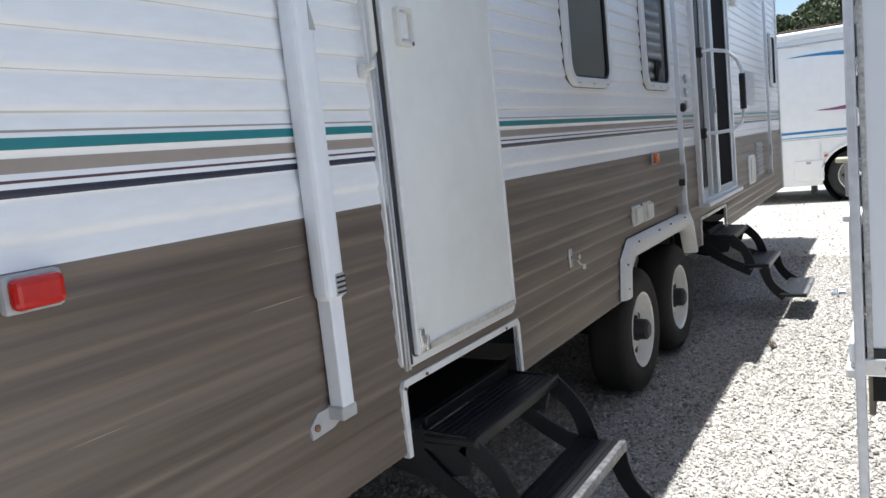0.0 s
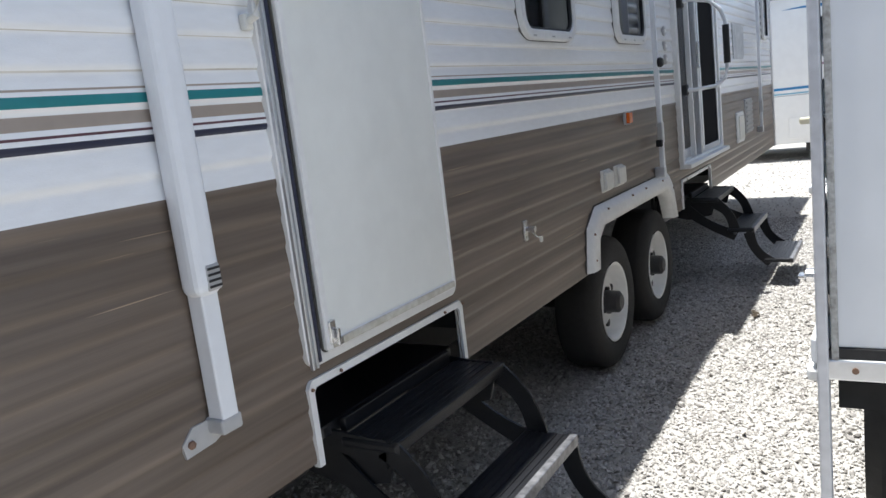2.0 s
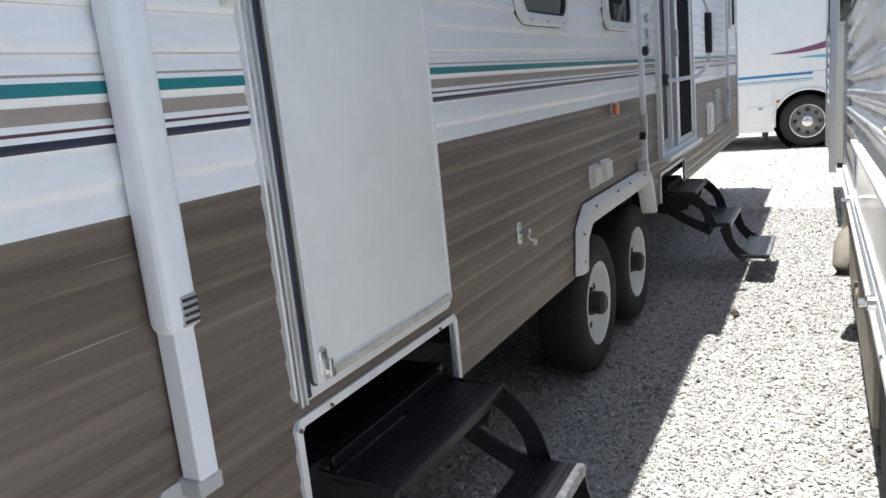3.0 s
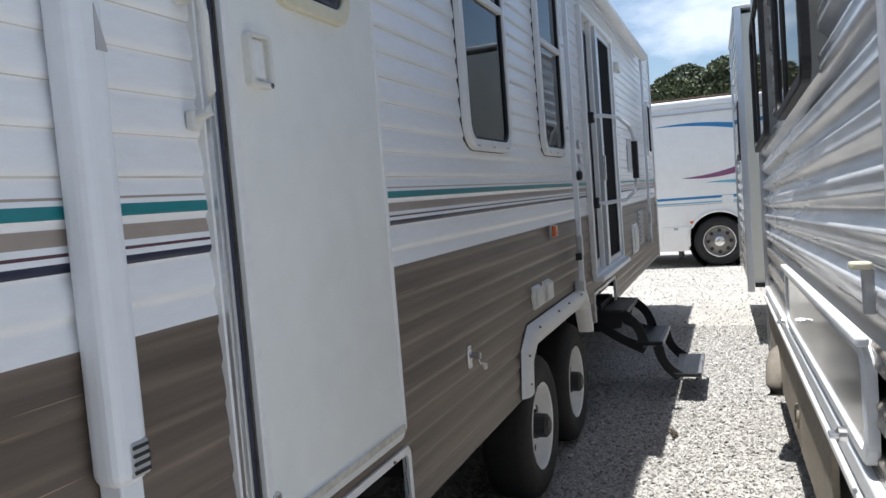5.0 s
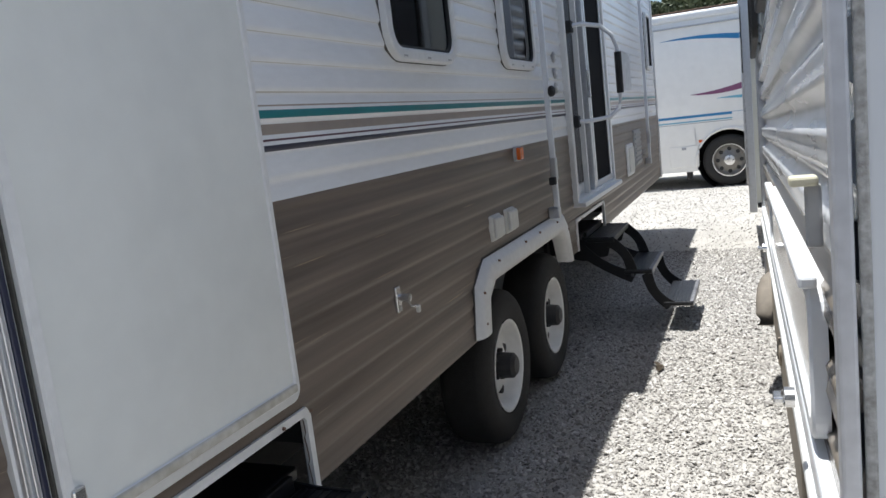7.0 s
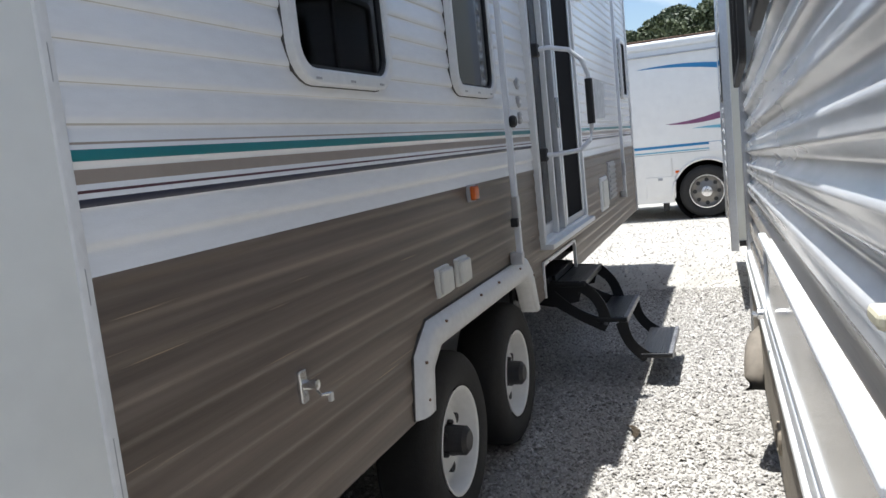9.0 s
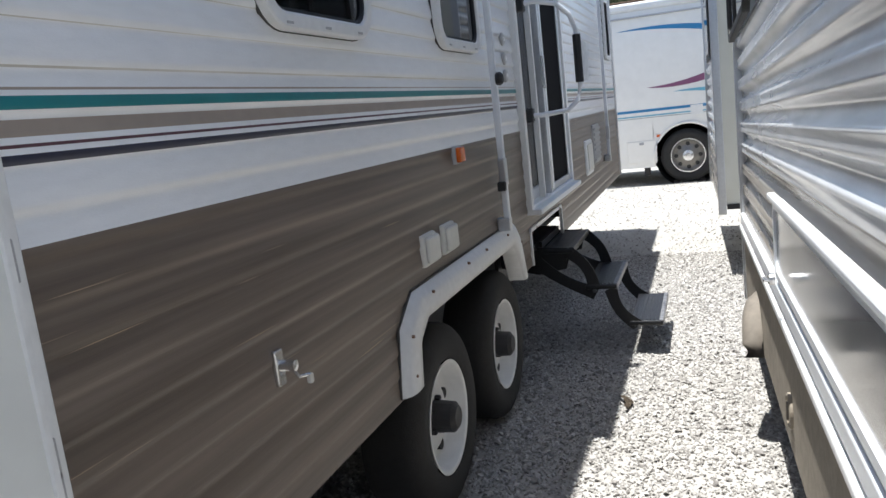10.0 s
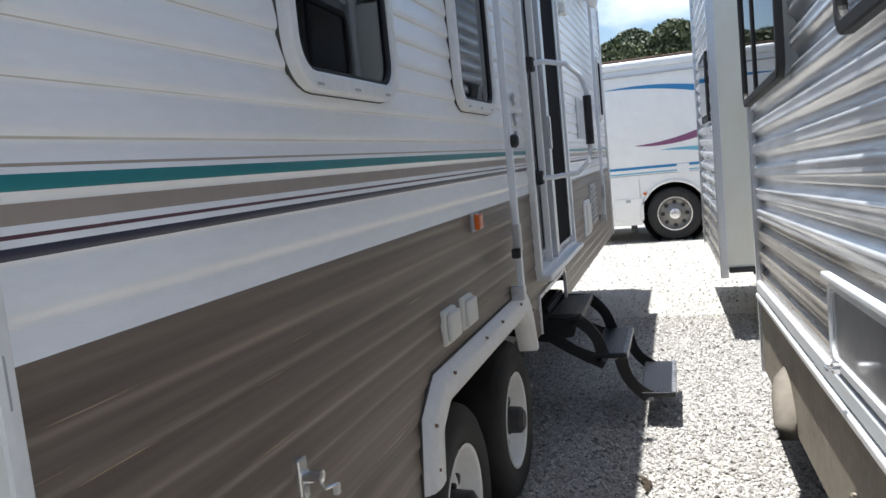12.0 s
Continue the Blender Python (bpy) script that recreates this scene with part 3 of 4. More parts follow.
def window(y0, y1, z0, z1, r, split=None, bars=True):
    w = bmesh.new()
    ring_frame(w, round_rect(y0, y1, z0, z1, r), round_rect(y0 + 0.035, y1 - 0.035, z0 + 0.04, z1 - 0.035, r * 0.62), -0.012, 0.026)
    f = part("window", w, TRIM, LT)
    part("sealant", ring_frame(bmesh.new(), round_rect(y0 - 0.002, y1 + 0.002, z0 - 0.003, z1 + 0.002, r + 0.002), round_rect(y0 + 0.003, y1 - 0.003, z0 + 0.003, z1 - 0.003, r - 0.002), -0.014, 0.001, 0.0005), SEAL, f, "dark dirty sealant line")
    part("black_channel", ring_frame(bmesh.new(), round_rect(y0 + 0.033, y1 - 0.033, z0 + 0.038, z1 - 0.033, r * 0.62), round_rect(y0 + 0.045, y1 - 0.045, z0 + 0.05, z1 - 0.045, r * 0.5), -0.01, 0.018), BLACK, f)
    p = part("pane", plate(bmesh.new(), round_rect(y0 + 0.044, y1 - 0.044, z0 + 0.049, z1 - 0.044, r * 0.5), 0.004, 0.009), GLASS, f)
    p.visible_shadow = False
    if split:
        part("meeting_rail", B(0.003, 0.024, y0 + 0.036, y1 - 0.036, split - 0.014, split + 0.014, 0.003), TRIM, f)
    ym = y0 + (y1 - y0) * 0.42
    part("mullion", B(-0.012, 0.003, ym - 0.018, ym + 0.018, z0 + 0.045, (split or z1 - 0.04), 0.003), BLACK, f)
    for k in range(3):
        yy = y0 + 0.1 + k * (y1 - y0 - 0.2) / 2
        part("weep_slot", B(0.02, 0.0275, yy - 0.014, yy + 0.014, z0 + 0.012, z0 + 0.018), GREYPL, f)


for w in WINS:
    window(*w, split=2.31)
window(9.50, 9.86, 1.87, 2.45, 0.05)


def patio_door():
    d = bmesh.new()
    ring_frame(d, round_rect(5.70, 7.03, 0.965, 2.72, 0.012, 2), round_rect(5.745, 6.995, 1.0, 2.68, 0.008, 2), -0.06, 0.03)
    f = part("sliding_door", d, TRIM, LT, "white framed sliding patio door with a dark screen panel")
    part("sill", B(-0.02, 0.075, 5.70, 7.03, 0.955, 0.985, 0.005), TRIM, f)
    part("threshold", B(-0.9, -0.06, 5.75, 7.0, 0.93, 0.96), INTERIOR, f)
    pn = part("glass_panel", ring_frame(bmesh.new(), round_rect(5.75, 6.46, 1.0, 2.68, 0.008, 2), round_rect(5.80, 6.41, 1.06, 2.63, 0.008, 2), -0.045, -0.022), TRIM, f)
    q = part("pane", plate(bmesh.new(), round_rect(5.799, 6.411, 1.059, 2.631, 0.008, 2), -0.036, -0.031), CLEAR, pn)
    q.visible_shadow = False
    sp = part("screen_panel", ring_frame(bmesh.new(), round_rect(6.40, 6.995, 1.0, 2.68, 0.008, 2), round_rect(6.435, 6.965, 1.04, 2.64, 0.008, 2), -0.012, 0.012), ALU, f)
    part("screen_mesh", plate(bmesh.new(), round_rect(6.434, 6.966, 1.039, 2.641, 0.008, 2), -0.002, 0.001), SCREEN, sp)
    part("blind", B(-0.075, -0.068, 5.77, 6.44, 1.14, 2.66), CURTAIN, f, "drawn beige blind")
    part("stile", B(-0.012, 0.026, 6.26, 6.30, 1.0, 2.68, 0.004), ALU, f)
    part("stile", B(-0.012, 0.022, 6.08, 6.105, 1.0, 2.68, 0.004), TRIM, f)
    part("latch_plate", B(0.02, 0.04, 6.26, 6.30, 1.6, 1.78, 0.004), CHROME, f)
    # folding hand rail swung out beside the opening
    hb = [(0.03, 5.78, 2.01), (0.10, 5.82, 2.02), (0.20, 5.88, 2.0), (0.26, 5.91, 1.94), (0.285, 5.93, 1.86), (0.285, 5.93, 1.58), (0.27, 5.92, 1.51), (0.22, 5.89, 1.465), (0.10, 5.82, 1.455), (0.03, 5.78, 1.46)]
    h = part("grab_rail", tube(bmesh.new(), hb, 0.013), ARMW, LT, "white tubular folding grab rail with a black foam grip")
    part("foam_grip", tube(bmesh.new(), [(0.285, 5.93, 1.84), (0.285, 5.93, 1.60)], 0.021), BLACK, h)
    for z in (2.01, 1.46):
        part("hinge_block", B(0.0, 0.06, 5.76, 5.82, z - 0.035, z + 0.035, 0.008), BLACK, h)
    return f


patio_door()


def fender():
    o = [(3.865, 0.70), (3.905, 0.90), (4.03, 0.985), (5.34, 0.985), (5.43, 0.90), (5.50, 0.69)]
    i = [(3.985, 0.70), (4.01, 0.83), (4.09, 0.885), (5.24, 0.885), (5.32, 0.83), (5.39, 0.69)]
    b = bmesh.new()
    cols = []
    for (a, c), (d, e) in zip(o, i):
        cols.append([bm_v for bm_v in (b.verts.new((-0.004, a, c)), b.verts.new((0.022, a + (d - a) * 0.12, c + (e - c) * 0.12)), b.verts.new((0.034, a + (d - a) * 0.5, c + (e - c) * 0.5)), b.verts.new((0.03, d, e)), b.verts.new((-0.05, d, e)))])
    for p, q in zip(cols, cols[1:]):
        for k in range(4):
            b.faces.new((p[k], p[k + 1], q[k + 1], q[k]))
    bmesh.ops.recalc_face_normals(b, faces=b.faces)
    bmesh.ops.bevel(b, geom=[e for e in b.edges if not e.is_boundary], offset=0.008, segments=2, affect="EDGES")
    f = part("fender_skirt", b, TRIM, LT, "white moulded plastic fender skirt over the wheels", smooth=True)
    sl = bmesh.new()
    for (a, c), (d, e) in zip(o, o[1:]):
        v = Vector((e - c, a - d)).normalized() * -0.006
        plate(sl, [(a, c), (d, e), (d + v.x, e + v.y), (a + v.x, c + v.y)], -0.012, 0.004)
    part("sealant", sl, SEAL, f)
    for y, z in ((3.93, 0.75), (3.94, 0.87), (4.15, 0.955), (4.55, 0.96), (4.8, 0.96), (5.15, 0.955), (5.38, 0.88)):
        part("screw", lathe(bmesh.new(), [(0.006, 0.02), (0.005, 0.035)], 8, "x", (0, y, z)), RUST, f)


fender()


def wheel(y, z, R, r_rim, x_face, parent, sgn=1.0, dish=0.065, holes=4, name="wheel"):
    w = 0.20
    prof = [(r_rim * 0.97, -0.03), (r_rim * 1.04, 0.0), (r_rim * 1.1, 0.004), (R * 0.83, 0.012), (R * 0.93, -0.004), (R * 0.975, -0.02), (R, -0.045), (R, -w + 0.03), (R * 0.96, -w), (r_rim, -w)]
    e = part(name, lathe(bmesh.new(), [(a, b * sgn + x_face) for a, b in prof], 56, "x", (0, y, z), False), TYRE, parent, "trailer wheel with a black tyre", smooth=True)
    rp = [(r_rim * 1.02, 0.002), (r_rim * 0.985, 0.004), (r_rim * 0.93, -0.004), (r_rim * 0.90, -dish), (r_rim * 0.72, -dish - 0.012), (r_rim * 0.60, -dish + 0.006), (r_rim * 0.42, -dish + 0.012), (r_rim * 0.28, -dish + 0.006), (0.0, -dish + 0.006)]
    rim = part("rim", lathe(bmesh.new(), [(a, b * sgn + x_face) for a, b in rp], 56, "x", (0, y, z), False), RIMW, e, "white painted steel rim", smooth=True)
    for k in range(holes):
        t = 2 * math.pi * k / holes + 0.3
        q = (0, y + r_rim * 0.66 * math.cos(t), z + r_rim * 0.66 * math.sin(t))
        part("vent_hole", lathe(bmesh.new(), [(0.0, x_face - dish + 0.004), (0.021, x_face - dish + 0.006), (0.021, x_face - dish - 0.02)], 14, "x", q), BLACK, rim)
    for k in range(5):
        t = 2 * math.pi * k / 5
        q = (0, y + r_rim * 0.33 * math.cos(t), z + r_rim * 0.33 * math.sin(t))
        part("lug_nut", lathe(bmesh.new(), [(0.010, x_face - dish), (0.010, x_face - dish + 0.028), (0.005, x_face - dish + 0.032)], 6, "x", q), HUB, rim)
    hp = [(0.060, -dish), (0.056, -dish + 0.085), (0.038, -dish + 0.10), (0.0, -dish + 0.103)]
    part("hub_cap", lathe(bmesh.new(), [(a, b + x_face) for a, b in hp], 24, "x", (0, y, z)), HUB, rim)
    return e


for y in (4.36, 5.20):
    wheel(y, GZ + 0.334, 0.345, 0.203, -0.045, LT)
part("axle", tube(tube(bmesh.new(), [(-2.2, 4.36, 0.433), (-0.2, 4.36, 0.433)], 0.04), [(-2.2, 5.2, 0.433), (-0.2, 5.2, 0.433)], 0.04), DARK, LT)
for y in (4.36, 5.20):
    wf = lathe(bmesh.new(), [(0.19, -2.40), (0.34, -2.40), (0.34, -2.2), (0.19, -2.2)], 40, "x", (0, y, 0.435))
    part("wheel", wf, TYRE, LT)


def small_fittings():
    r = part("marker_light", B(-0.005, 0.018, 0.955, 1.055, 1.325, 1.388, 0.008), GREYPL, LT, "red rear side marker light")
    part("lens", B(0.012, 0.038, 0.962, 1.048, 1.331, 1.382, 0.012, 3), RED, r)
    a = part("marker_light", B(-0.005, 0.012, 4.585, 4.665, 1.325, 1.392, 0.005), GREYPL, LT, "amber side marker light")
    part("lens", B(0.008, 0.03, 4.592, 4.658, 1.330, 1.387, 0.009, 3), AMBER, a)
    for y in (4.16, 4.36):
        b = part("outlet_cover", B(-0.01, 0.014, y, y + 0.125, 1.03, 1.135, 0.008), CREAMPL, LT, "off-white hinged outlet cover")
        part("flap", B(0.012, 0.030, y + 0.008, y + 0.117, 1.04, 1.127, 0.010, 3), CREAMPL, b)
    k = part("awning_crank_bracket", B(-0.005, 0.010, 3.245, 3.275, 0.98, 1.06, 0.004), CHROME, LT, "bright metal latch with a short handle")
    part("pivot", lathe(bmesh.new(), [(0.012, 0.01), (0.012, 0.045), (0.0, 0.047)], 12, "x", (0, 3.26, 1.025)), CHROME, k)
    part("handle", tube(bmesh.new(), [(0.03, 3.26, 1.025), (0.036, 3.282, 0.992), (0.04, 3.318, 0.984)], 0.004), CHROME, k)
    part("handle_tip", B(0.034, 0.046, 3.312, 3.326, 0.964, 0.986, 0.003), CREAMPL, k)
    c = part("utility_hatch", B(-0.01, 0.016, 7.78, 8.10, 0.93, 1.20, 0.012), TRIM, LT, "white plastic utility hatch")
    part("hatch_lid", B(0.014, 0.028, 7.82, 8.06, 0.96, 1.17, 0.008), CREAMPL, c)
    d = part("vent_grille", B(-0.01, 0.012, 8.25, 8.62, 0.98, 1.30, 0.008), GREYPL, LT, "grey louvred vent")
    for q in range(7):
        part("louvre", B(0.01, 0.022, 8.27, 8.60, 1.0 + q * 0.042, 1.022 + q * 0.042, 0.004), GREYPL, d)
    # faded landscape picture decal: plain grey shapes
    m = part("picture_decal", B(0.001, 0.0045, 7.80, 8.35, 1.67, 1.97), mat("faded_decal", (0.62, 0.63, 0.64), 0.45, second=(0.38, 0.40, 0.41), scale=14, coarse=6), LT, "faded grey landscape picture decal")
    part("cargo_light", B(-0.005, 0.04, 7.3, 7.42, 2.5, 2.58, 0.01), CREAMPL, LT)
    for z in (1.66, 1.74, 1.83):
        q = part("round_fitting", lathe(bmesh.new(), [(0.03, -0.008), (0.03, 0.006), (0.024, 0.010), (0.0, 0.010)], 18, "x", (0, 5.50, z)), GREYPL, LT, "small round grey wall fitting")
        part("centre", lathe(bmesh.new(), [(0.012, 0.008), (0.010, 0.014), (0.0, 0.014)], 12, "x", (0, 5.50, z)), TRIM, q)


small_fittings()

LT.matrix_basis = Matrix.Translation((0, 0, 0.011)) @ LT.matrix_basis

# unseen plain walls, added to dim the near siding and the trailer's underside
blocker_south = part("blocker_south", B(-2.92, 6.0, -1.5, -1.4, GZ - 0.1, 3.1), SHADEWALL)
tagged(blocker_south, "added unseen grey wall behind the camera that dims the near siding", "wall", kind="structure")
blocker_west = part("blocker_west", B(-2.92, -2.82, -1.4, 13.5, GZ - 0.1, 3.2), WHITE_SIDING)
tagged(blocker_west, "added unseen white wall that darkens the ground under the travel trailer", "wall", kind="structure")

# ---- bright ribbed trailer opposite ----
XR, RA, RB = 1.092, 2.11, 6.05
RT = thing("ribbed_trailer", (XR + 1.2, 4.0, GZ), "white and tan trailer with deep ribbed metal siding in the sun", "trailer")


def rib(z):
    u = (z - 0.80) % 0.105 / 0.105
    if u < 0.38:
        return -0.003 * math.sin(math.pi * u / 0.38)
    return -0.026 * math.sin(math.pi * (u - 0.38) / 0.62) ** 0.9


RW = [(4.74, 5.93, 1.86, 2.62), (2.90, 3.87, 1.83, 2.62)]
rs = []
re = sorted({RA, 2.92, 3.85, 4.76, 5.91, RB})
for a, b in zip(re, re[1:]):
    w = next((w for w in RW if w[0] < (a + b) / 2 < w[1]), None)
    rs += [(a, b, 0.98, w[2] + 0.02), (a, b, w[3] - 0.02, 3.1)] if w else [(a, b, 0.98, 3.1)]
for sp in rs:
    part("side_panel", siding(bmesh.new(), [sp], lambda z: -rib(z) - 0.022, [(1.33, 1), (9, 0)], x=XR + 0.026, step=0.006), [RIB_METAL, RIB_TAN], RT)
b = bmesh.new()
box(b, XR + 2.3, XR + 2.34, RA, RB, 0.6, 1.86)
box(b, XR + 2.3, XR + 2.34, RA, RB, 2.66, 3.10)
box(b, XR + 0.03, XR + 2.3, RB - 0.03, RB, 0.45, 3.10)
part("body_shell", b, REARWALL, RT)
part("rear_wall", B(XR + 0.03, XR + 2.3, RA - 0.002, RA + 0.03, 1.005, 3.10, 0.003), REARWALL, RT, "flat white rear wall panel")
part("rear_seal", B(XR + 0.02, XR + 2.3, RA - 0.006, RA + 0.02, 0.985, 1.004), BLACK, RT)
rl = part("rear_rail", B(XR + 0.012, XR + 2.3, RA - 0.010, RA + 0.03, 0.945, 0.984, 0.004), ALU, RT)
for k in range(6):
    part("screw", lathe(bmesh.new(), [(0.006, RA - 0.013), (0.006, RA - 0.008)], 8, "y", (XR + 0.06 + 0.3 * k, 0, 0.965)), RUST, rl)
part("roof", B(XR - 0.03, XR + 2.36, RA - 0.02, RB + 0.02, 3.10, 3.17, 0.02), TRIM, RT)
ct = part("corner_trim", B(XR - 0.002, XR + 0.018, RA - 0.012, RA + 0.022, 0.60, 3.10, 0.004), TRIM_SHADED, RT)
part("sealant", B(XR + 0.022, XR + 0.034, RA - 0.009, RA + 0.0, 0.98, 3.10, 0.003), CAULK, ct)
part("corner_trim", B(XR - 0.012, XR + 0.026, RB - 0.03, RB + 0.014, 0.56, 3.10, 0.005), ALU, RT)
rr = part("side_rail", B(XR - 0.014, XR + 0.02, RA + 0.02, RB - 0.02, 0.965, 1.015, 0.006), ARMW, RT)
part("rail_lip", B(XR - 0.022, XR + 0.01, RA + 0.02, RB - 0.02, 0.93, 0.955, 0.006), TRIM, rr)
part("skirt", B(XR + 0.0, XR + 0.02, RA + 0.93, RB - 0.02, 0.56, 0.955, 0.004), SKIRT, RT, "dusty tan skirt panel")
part("floor", B(XR + 0.03, XR + 2.3, RA + 0.03, RB - 0.03, 0.88, 0.93), DARK, RT)
for (a, b_, c, d) in RW:
    f = part("window", ring_frame(bmesh.new(), round_rect(a, b_, c, d, 0.06), round_rect(a + 0.035, b_ - 0.035, c + 0.035, d - 0.035, 0.04), 0.012, 0.038), BLACK, RT)
    f.data.transform(Matrix.Translation((XR, 0, 0)) @ Matrix.Diagonal((-1, 1, 1, 1)))
    f.data.flip_normals()
    p = part("pane", plate(bmesh.new(), round_rect(a + 0.034, b_ - 0.034, c + 0.034, d - 0.034, 0.04), XR - 0.026, XR - 0.021), GLASS, f)
    p.visible_shadow = False
    part("mullion", B(XR - 0.034, XR - 0.006, (a + b_) / 2 + 0.12, (a + b_) / 2 + 0.15, c + 0.03, d - 0.03, 0.003), BLACK, f)


def baggage_door(y0, y1, z0, z1):
    fz = ring_frame(bmesh.new(), round_rect(y0, y1, z0, z1, 0.05), round_rect(y0 + 0.03, y1 - 0.03, z0 + 0.03, z1 - 0.03, 0.035), -0.01, 0.014)
    f = part("baggage_door", fz, ARMW, RT, "white framed grey metal baggage door")
    f.data.transform(Matrix.Translation((XR, 0, 0)) @ Matrix.Diagonal((-1, 1, 1, 1)))
    f.data.flip_normals()
    part("door_panel", plate(bmesh.new(), round_rect(y0 + 0.028, y1 - 0.028, z0 + 0.028, z1 - 0.028, 0.035), XR - 0.007, XR + 0.003), BAGDOOR, f)
    part("hinge_rail", B(XR - 0.026, XR - 0.002, y0 - 0.01, y1 + 0.01, z1 - 0.004, z1 + 0.014, 0.005), ARMW, f)
    for y in (y0 + 0.12, y1 - 0.2):
        k = part("latch", lathe(bmesh.new(), [(0.016, XR - 0.03), (0.016, XR - 0.045), (0.008, XR - 0.05), (0.0, XR - 0.05)], 12, "x", (0, y, z0 + 0.035)), CHROME, f)
        part("thumb_turn", B(XR - 0.062, XR - 0.045, y - 0.018, y + 0.018, z0 + 0.03, z0 + 0.04, 0.003), CHROME, k)


baggage_door(2.34, 4.24, 1.03, 1.265)
cl = part("door_holdback", B(XR - 0.034, XR, 2.27, 2.31, 1.405, 1.418, 0.004), YELLOWED, RT, "yellowed plastic door holdback clip")
part("clip_arm", B(XR - 0.016, XR + 0.004, 2.282, 2.296, 1.325, 1.407, 0.004), GREYPL, cl)
DRAIN = mat("grey_brown_drain", (0.20, 0.175, 0.145), 0.8, var=0.25, scale=30)
hs = tube(bmesh.new(), [(XR + 0.10, 5.36, 0.72), (XR + 0.04, 5.30, 0.718), (XR + 0.005, 5.23, 0.705), (XR - 0.01, 5.16, 0.68), (XR - 0.016, 5.10, 0.64), (XR - 0.018, 5.06, 0.59), (XR - 0.018, 5.045, 0.54)], 0.058, 18)
part("drain_elbow", hs, DRAIN, RT, "grey-brown drain elbow under the skirt", smooth=True)
vp = part("round_cap", lathe(bmesh.new(), [(0.05, XR + 0.002), (0.05, XR - 0.008), (0.042, XR - 0.011), (0.036, XR - 0.006), (0.0, XR - 0.006)], 24, "x", (0, 4.067, 0.686)), SKIRT, RT, "dusty round access cap on the skirt")
part("cap_grip", B(XR - 0.014, XR - 0.005, 4.061, 4.073, 0.658, 0.714, 0.003), DRAIN, vp)
for y in (3.2, 3.9):
    part("wheel", lathe(bmesh.new(), [(0.18, XR + 0.06), (0.33, XR + 0.05), (0.345, XR + 0.09), (0.345, XR + 0.26), (0.18, XR + 0.27)], 40, "x", (0, y, GZ + 0.40)), TYRE, RT)
part("stabiliser_leg", B(XR + 0.3, XR + 0.36, RB - 0.5, RB - 0.44, GZ + 0.19, 0.9, 0.01), DARK, RT)

# nose-down by a little over two degrees, and not quite square to the aisle
RT.matrix_basis = Matrix.Translation((XR, RA, 0)) @ Matrix.Rotation(radians(0.7), 4, "Z") @ Matrix.Rotation(radians(-2.3), 4, "X") @ Matrix.Translation((-XR, -RA, 0)) @ RT.matrix_basis

# ---- second trailer beyond, its slide-out room in view ----
R2 = thing("far_trailer", (2.6, 9.0, GZ), "white trailer with an extended slide-out room", "trailer")
SX, SA, SB, SL, SH = 0.957, 7.92, 10.1, 0.61, 2.95
part("body", B(1.75, 4.1, 7.5, 13.4, 0.72, 3.0, 0.03), REARWALL, R2)
part("chassis", B(1.9, 3.9, 7.6, 13.2, 0.5, 0.72), DARK, R2)
for y in (10.6, 11.4):
    part("wheel", lathe(bmesh.new(), [(0.18, 1.80), (0.33, 1.79), (0.345, 1.83), (0.345, 2.0), (0.18, 2.01)], 40, "x", (0, y, GZ + 0.344)), TYRE, R2)
so = part("slide_out", B(SX + 0.03, 1.76, SA + 0.02, SB - 0.02, SL, SH, 0.004), CREAMWALL, R2, "slide-out room with a yellowed flat end wall")
part("fascia", siding(bmesh.new(), [(SA, SB, SL - 0.05, SH + 0.04)], lambda z: -rib(z) - 0.022, [(1.0, 1), (9, 0)], x=SX + 0.024, step=0.0131), [RIB_METAL, RIB_TAN], so)
for y in (SA, SB):
    part("fascia_edge", B(SX - 0.012, SX + 0.045, y - 0.016, y + 0.016, SL - 0.055, SH + 0.045, 0.005), ALU, so)
part("topper", B(SX - 0.02, 1.76, SA - 0.02, SB + 0.02, SH + 0.04, SH + 0.07, 0.01), TRIM, so)
part("slide_rail", B(SX + 0.25, 1.76, SA + 0.3, SA + 0.38, SL - 0.09, SL - 0.005), DARK, so)
fw = part("window", B(SX - 0.012, SX + 0.01, 8.3, 9.2, 1.72, 2.25, 0.004), BLACK, so)
part("pane", B(SX - 0.017, SX - 0.013, 8.35, 9.15, 1.77, 2.20), GLASS, fw)
part("seal_strip", B(SX + 0.05, 1.76, SA + 0.008, SA + 0.022, SL - 0.02, SL + 0.02), BLACK, so)
R2.matrix_basis = Matrix.Translation((SX, SA, 0)) @ Matrix.Rotation(radians(1.2), 4, "Z") @ Matrix.Translation((-SX, -SA, 0)) @ R2.matrix_basis

# ---- motorhome across the end of the aisle ----
MY = 14.2
MH = thing("motorhome", (-1.0, MY + 1.2, GZ), "white class A motorhome with blue and plum swooshes", "motorhome")


def mh_poly(pts, t=0.004, m=None, name="swoosh", label=""):
    b = bmesh.new()
    a = [b.verts.new((x, MY - t, z)) for x, z in pts]
    c = [b.verts.new((x, MY + 0.002, z)) for x, z in pts]
    b.faces.new(a)
    for k in range(len(pts)):
        b.faces.new((a[k], a[(k + 1) % len(pts)], c[(k + 1) % len(pts)], c[k]))
    bmesh.ops.recalc_face_normals(b, faces=b.faces)
    return part(name, b, m, MH, label)


MTOP = 2.76
WX, WR = 0.61, 0.41
arch = [(WX - 0.50 * math.cos(radians(a)), GZ + 0.42 + 0.50 * math.sin(radians(a))) for a in range(-10, 191, 10)]
ZA = 1.08                       # level just over the wheel arch
b = bmesh.new()
tops = [b.verts.new((x, MY, ZA)) for x, z in arch]
